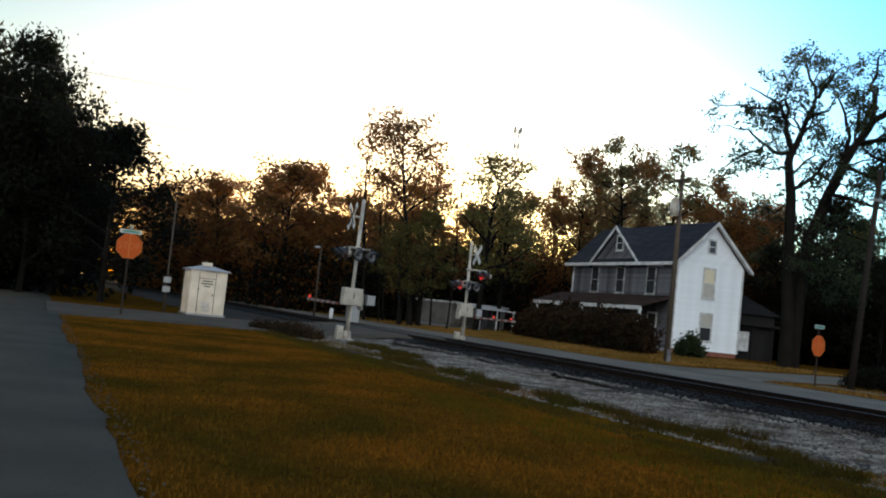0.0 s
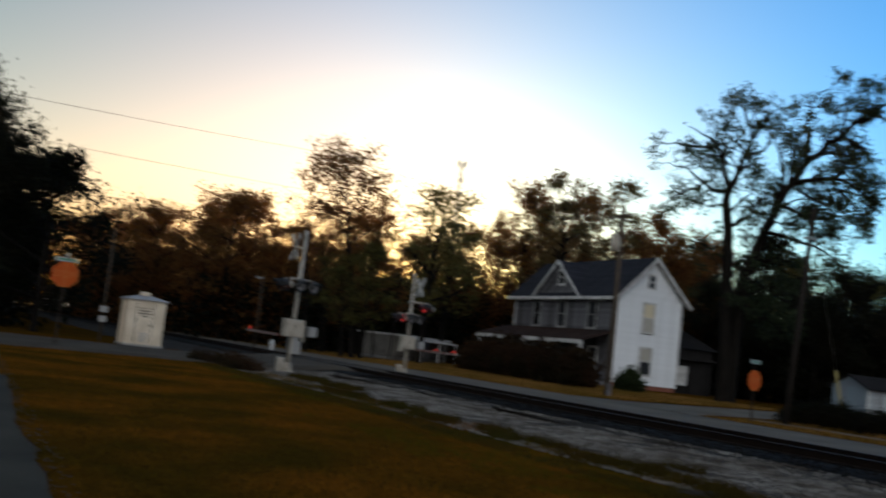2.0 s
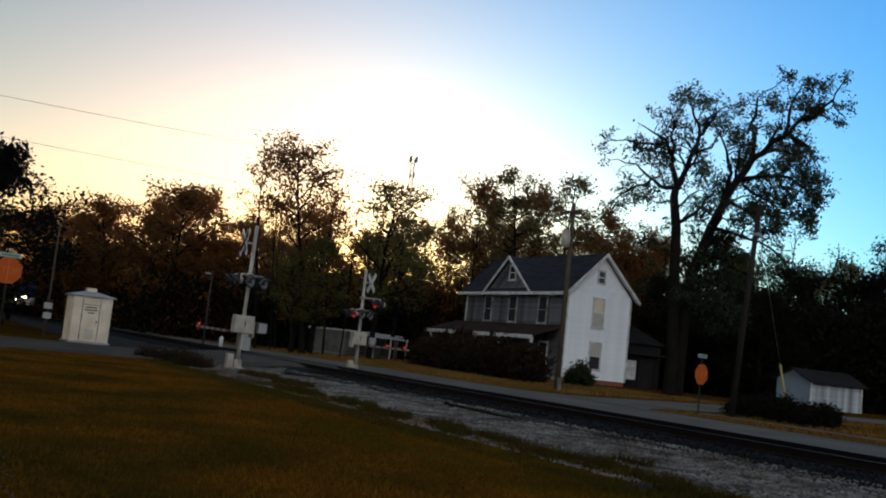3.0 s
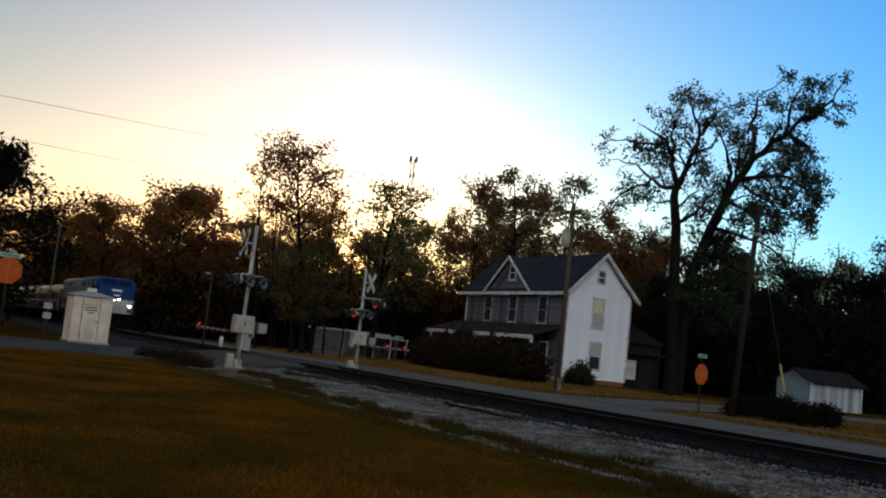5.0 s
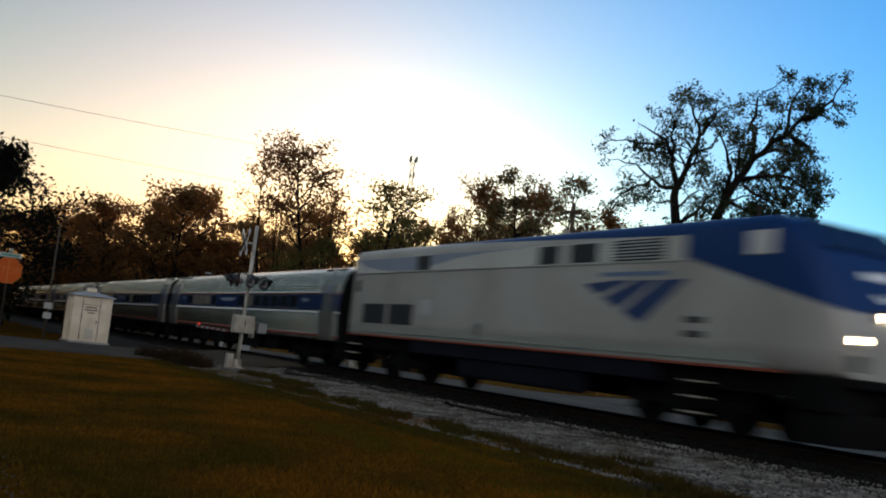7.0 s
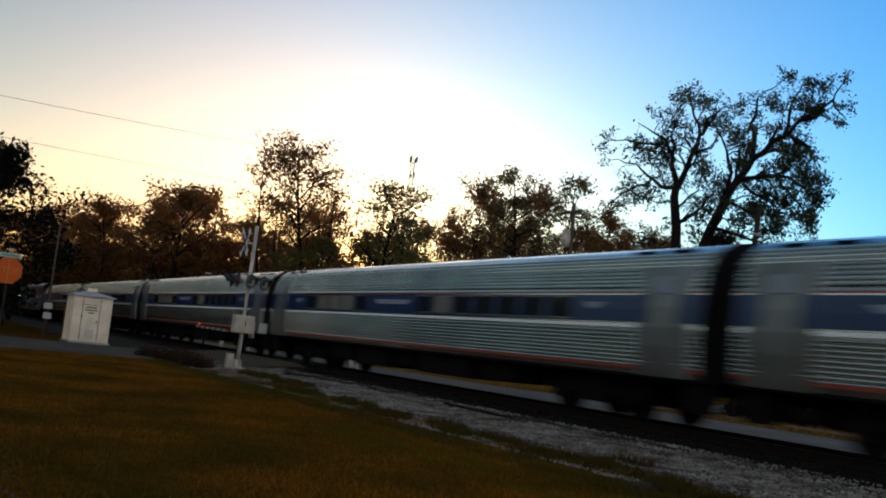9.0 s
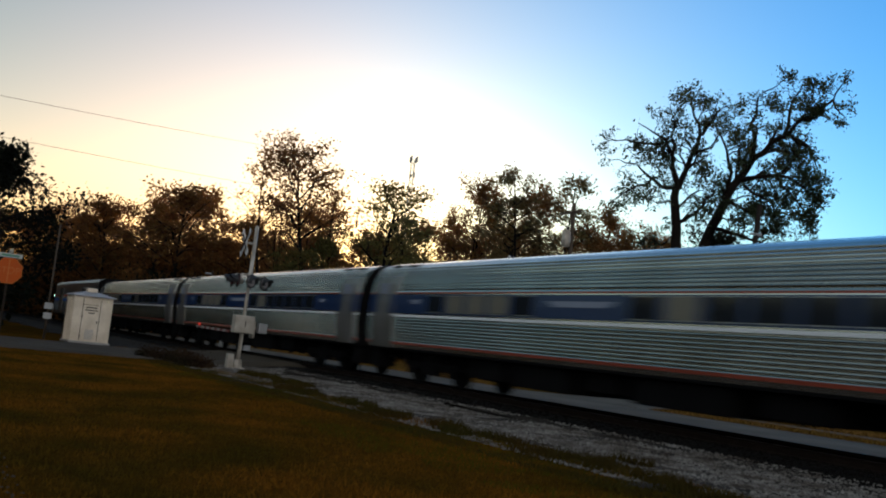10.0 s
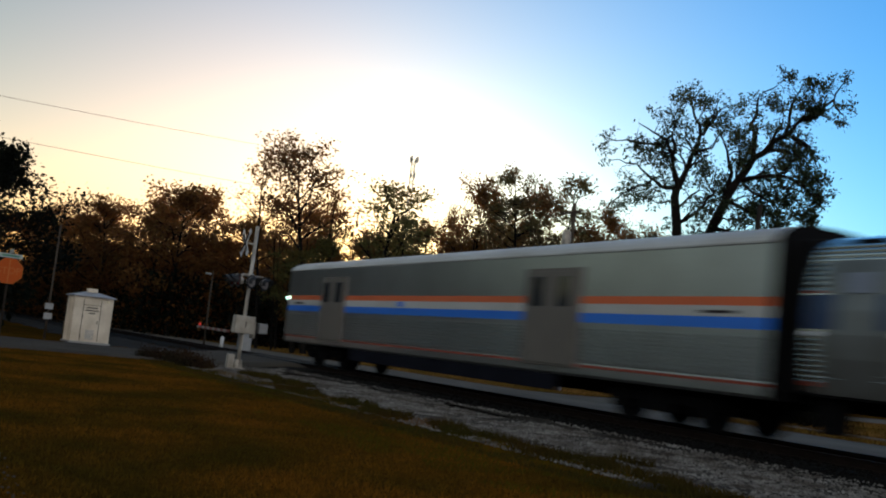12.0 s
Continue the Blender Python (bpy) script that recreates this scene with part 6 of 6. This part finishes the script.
# ---- poles, posts and wires ----
def pole(name, label, x, y, top, r, ground=-0.35, lean=0.0, wood=None):
    p = empty(name, label, "pole", pose(x, y, ground, 0, lean, 0))
    part("shaft", rodm((0, 0, -0.1), (0, 0, top), r, r * 0.68, 14), wood or M_POLE, p)
    return p


pole_a = pole("utility_pole", "weathered wooden utility pole with a grey transformer", -42.87, 31.02, 10.2, 0.16)
tr = part("transformer", rodm((0.10, -0.42, 7.75), (0.10, -0.42, 8.55), 0.23, n=18), M_ALU, pole_a, "pale cylindrical transformer")
part("transformer_lid", rodm((0.10, -0.42, 8.55), (0.10, -0.42, 8.66), 0.25, 0.1, n=18), M_ALU, tr)
part("bushing", rodm((0.10, -0.42, 8.62), (0.10, -0.42, 8.9), 0.035, n=8), M_INK, tr)
part("bracket", boxm(-0.02, 0.08, -0.25, 0.0, 8.0, 8.3), M_GALV, pole_a)
part("crossarm", boxm(-0.9, 0.9, -0.24, -0.13, 9.6, 9.72), M_POLE, pole_a)
part("ground_guard", boxm(0.12, 0.22, -0.10, 0.10, 0.0, 0.7), M_OLDSIDING, pole_a, "white guard board at the pole's foot")
pole_b = pole("utility_pole", "dark wooden utility pole behind the verge", -29.68, 30.4, 8.9, 0.14, lean=4.5, wood=M_CREOSOTE)
part("pole_band", boxm(-0.17, 0.17, -0.17, 0.17, 7.6, 7.7), M_GALV, pole_b)
guy = empty("guy_wire", "sloping guy wire with a pale yellow guard", "wire", Matrix())
part("guard", rodm((-28.85, 32.9, -0.45), (-29.1, 32.4, 2.05), 0.05, n=8), M_GUARD, guy, "pale yellow plastic guard")
part("wire", rodm((-29.1, 32.4, 2.05), (-29.1, 30.5, 7.9), 0.006, n=6), M_GALV, guy)
thin = pole("lamp_pole", "thin pole beyond the track with a small lamp head", -69.05, 18.9, 5.4, 0.07)
part("lamp_head", boxm(-0.1, 0.1, -0.5, -0.1, 5.1, 5.22, 0.02), M_GALV, thin)
post = pole("sign_pole", "dark pole carrying two small white signs", -50.28, 6.05, 5.6, 0.06, -0.4)
for z in (1.12, 1.60):
    part("small_sign", boxm(0.06, 0.075, -0.19, 0.19, z - 0.15, z + 0.15, 0.005), M_GALV, post, "small white sign plate")
    part("sign_bar", boxm(0.076, 0.079, -0.08, 0.08, z - 0.09, z + 0.06), M_GALV, post)
pole("marker_post", "thin grey marker post beside the shed", -51.5, 7.0, 2.35, 0.035, -0.4, 3)
bol = empty("white_bollard", "white marker post beyond the track", "post", pose(-63.6, 18.6, -0.38))
bm = rodm((0, 0, 0), (0, 0, 0.82), 0.13, n=14)
rod(bm, (0, 0, 0.82), (0, 0, 0.9), 0.13, 0.06, 14)
part("post", bm, M_SIGNWHITE, bol)
cab = empty("relay_cabinet", "pale grey relay cabinet beyond the crossing", "cabinet", pose(-62.3, 19.7, -0.38))
part("cabinet_body", boxm(-0.3, 0.3, -0.4, 0.4, 0, 1.3, 0.03), M_GALV, cab)
part("cabinet_door", boxm(0.3, 0.32, -0.34, 0.34, 0.1, 1.22, 0.01), M_GALV, cab)

def wire(label, a, b, sag, n=24):
    a, b = Vector(a), Vector(b)
    pts = []
    for k in range(n + 1):
        t = k / n
        p = a.lerp(b, t)
        p.z -= sag * 4 * t * (1 - t)
        pts.append(tuple(p))
    v, f = tube(pts, [0.013] * len(pts), 5)
    return tagged(new("power_line", from_arrays("power_line", v, f, M_INK, True)), label, "wire", "overhead lines")


wire("thin overhead power line against the sky", (-50.0, -12.2, 10.9), (-75.0, 28.3, 16.1), 0.25)
wire("thin overhead power line against the sky", (-50.0, -12.6, 9.2), (-75.0, 28.3, 12.7), 0.2)

# ---- distant lattice mast ----
mast = empty("radio_mast", "distant slender lattice radio mast with antennas", "mast", pose(-269.4, 132.1, -0.5))
bm = bmesh.new()
legs = [(0.75, 0), (-0.4, 0.65), (-0.4, -0.65)]
for k in range(30):
    z0, z1 = k * 2.0, (k + 1) * 2.0
    for i in range(3):
        a, b = legs[i], legs[(i + 1) % 3]
        rod(bm, (*a, z0), (*b, z1), 0.09, n=4)
        rod(bm, (*a, z0), (*a, z1), 0.15, n=5)
part("lattice", bm, M_GALV, mast)
for z, w in ((60.3, 1.3), (55.2, 0.75), (46.5, 0.7)):
    bm = bmesh.new()
    for k in range(4 if w > 1 else 2):
        a = k * math.pi / (2 if w > 1 else 1) + 0.5
        box(bm, w * math.cos(a) - 0.22, w * math.cos(a) + 0.22, w * math.sin(a) - 0.22, w * math.sin(a) + 0.22, z - 0.9, z + 0.9)
    rod(bm, (-w, 0, z), (w, 0, z), 0.08, n=5)
    rod(bm, (0, -w, z), (0, w, z), 0.08, n=5)
    part("antenna", bm, M_GALV, mast, "cluster of panel antennas")

# ---- mobile home and garage ----
M_TRAILER = mat("trailer_panel", (0.17, 0.155, 0.135), 0.7, 0, 0.25, 1.0, 10.0, 0.05, (0.10, 0.09, 0.08))
home = empty("mobile_home", "low pale mobile home with a lean-to porch among trees", "house", pose(-83.0, 38.4, -0.40, 0, 0, 122))
part("body", boxm(-4.6, 4.6, -0.2, 3.6, 0.45, 2.35, 0.03), M_TRAILER, home)
part("skirting", boxm(-4.5, 4.5, -0.1, 3.5, -0.2, 0.46), M_GALV, home)
part("roof", boxm(-4.8, 4.8, -0.5, 3.8, 2.35, 2.52, 0.03), M_TRIM, home, "flat white roof edge")
for x in (-3.6, -1.2, 2.4):
    for s in (-1,):
        part("window", boxm(x, x + 0.9, -0.24, -0.19, 1.3, 2.1, 0.01), M_PANE, home)
part("door", boxm(0.6, 1.5, -0.23, -0.19, 0.5, 2.4, 0.01), M_GALV, home)
part("porch_roof", prismm([(-3.2, 2.05), (-3.2, 2.13), (-0.5, 2.42), (-0.5, 2.34)], "x", -4.4, 1.6), M_TRIM, home)
for x in (-4.2, -1.4, 1.4):
    part("porch_post", boxm(x, x + 0.09, -3.1, -3.0, 0, 2.2), M_TRIM, home)
garage = empty("garage", "small white garage with peeling boards and dark roof", "garage", Matrix())
gx, gy, gz = -48.5, 57.2, -0.3
part("core", boxm(gx - 3.1, gx - 0.05, gy + 0.05, gy + 5.6, gz, 1.85), M_OLDSIDING, garage)
laps(part("side_wall", boxm(gx - 0.06, gx - 0.045, gy, gy + 5.6, gz, 1.84), M_PEEL, garage, "peeling white side boards"), M_PEEL, gx - 0.045, 0, gy, gy + 5.6, gz, 1.8, (1, 0), 0.18)
laps(part("front_wall", boxm(gx - 3.1, gx - 0.06, gy + 0.045, gy + 0.06, gz, 1.85), M_BLUEGREY, garage, "blue-grey gable front"), M_BLUEGREY, gx - 3.1, gx - 0.06, gy + 0.045, 0, gz, 1.82, (0, -1), 0.18)
part("front_gable", prismm([(gx - 3.1, 1.85), (gx, 1.85), (gx - 1.55, 2.6)], "y", gy, gy + 0.08), M_BLUEGREY, garage)
for s in (-1, 1):
    xe = gx - 1.55 + s * 1.9
    part("roof", prismm([(xe, 1.68), (xe, 1.76), (gx - 1.55, 2.70), (gx - 1.55, 2.62)], "y", gy - 0.3, gy + 5.9), M_DARKWOOD, garage, "dark old roof")
for y in (gy, gy + 5.5):
    part("corner_board", boxm(gx - 0.06, gx + 0.03, y, y + 0.1, gz, 1.8), M_TRIM, garage)

# ---- timber ties ----
tie = boxm(-0.115, 0.115, -1.3, 1.3, -0.30, -0.172, 0.012)
tie_mesh = mesh_of("tie", tie, M_TIE)
for k in range(290):
    x = -118 + k * 0.5
    if -46.6 < x < -35.9:
        continue
    o = new("tie", tie_mesh)
    o.parent = track
    o.matrix_basis = pose(x + random.uniform(-0.03, 0.03), random.uniform(-0.04, 0.04), random.uniform(-0.005, 0.005), 0, 0, random.uniform(-1, 1))
# ---- what moves ----
# where the locomotive's rear coupler is along the track, second by second
RUN = ((0.0, -276.8), (5.0, -102.6), (5.5, -84.9), (6.0, -67.0), (6.5, -48.8), (7.0, -31.5), (9.0, 38.4), (9.5, 56.2), (10.0, 74.2),
       (10.5, 92.1), (11.0, 109.0), (11.5, 126.3), (12.0, 144.0))


def motions():
    for car, behind in train:
        walk(car, [(t, pose(x + behind, TRACK_Y, 0)) for t, x in RUN])


motions()
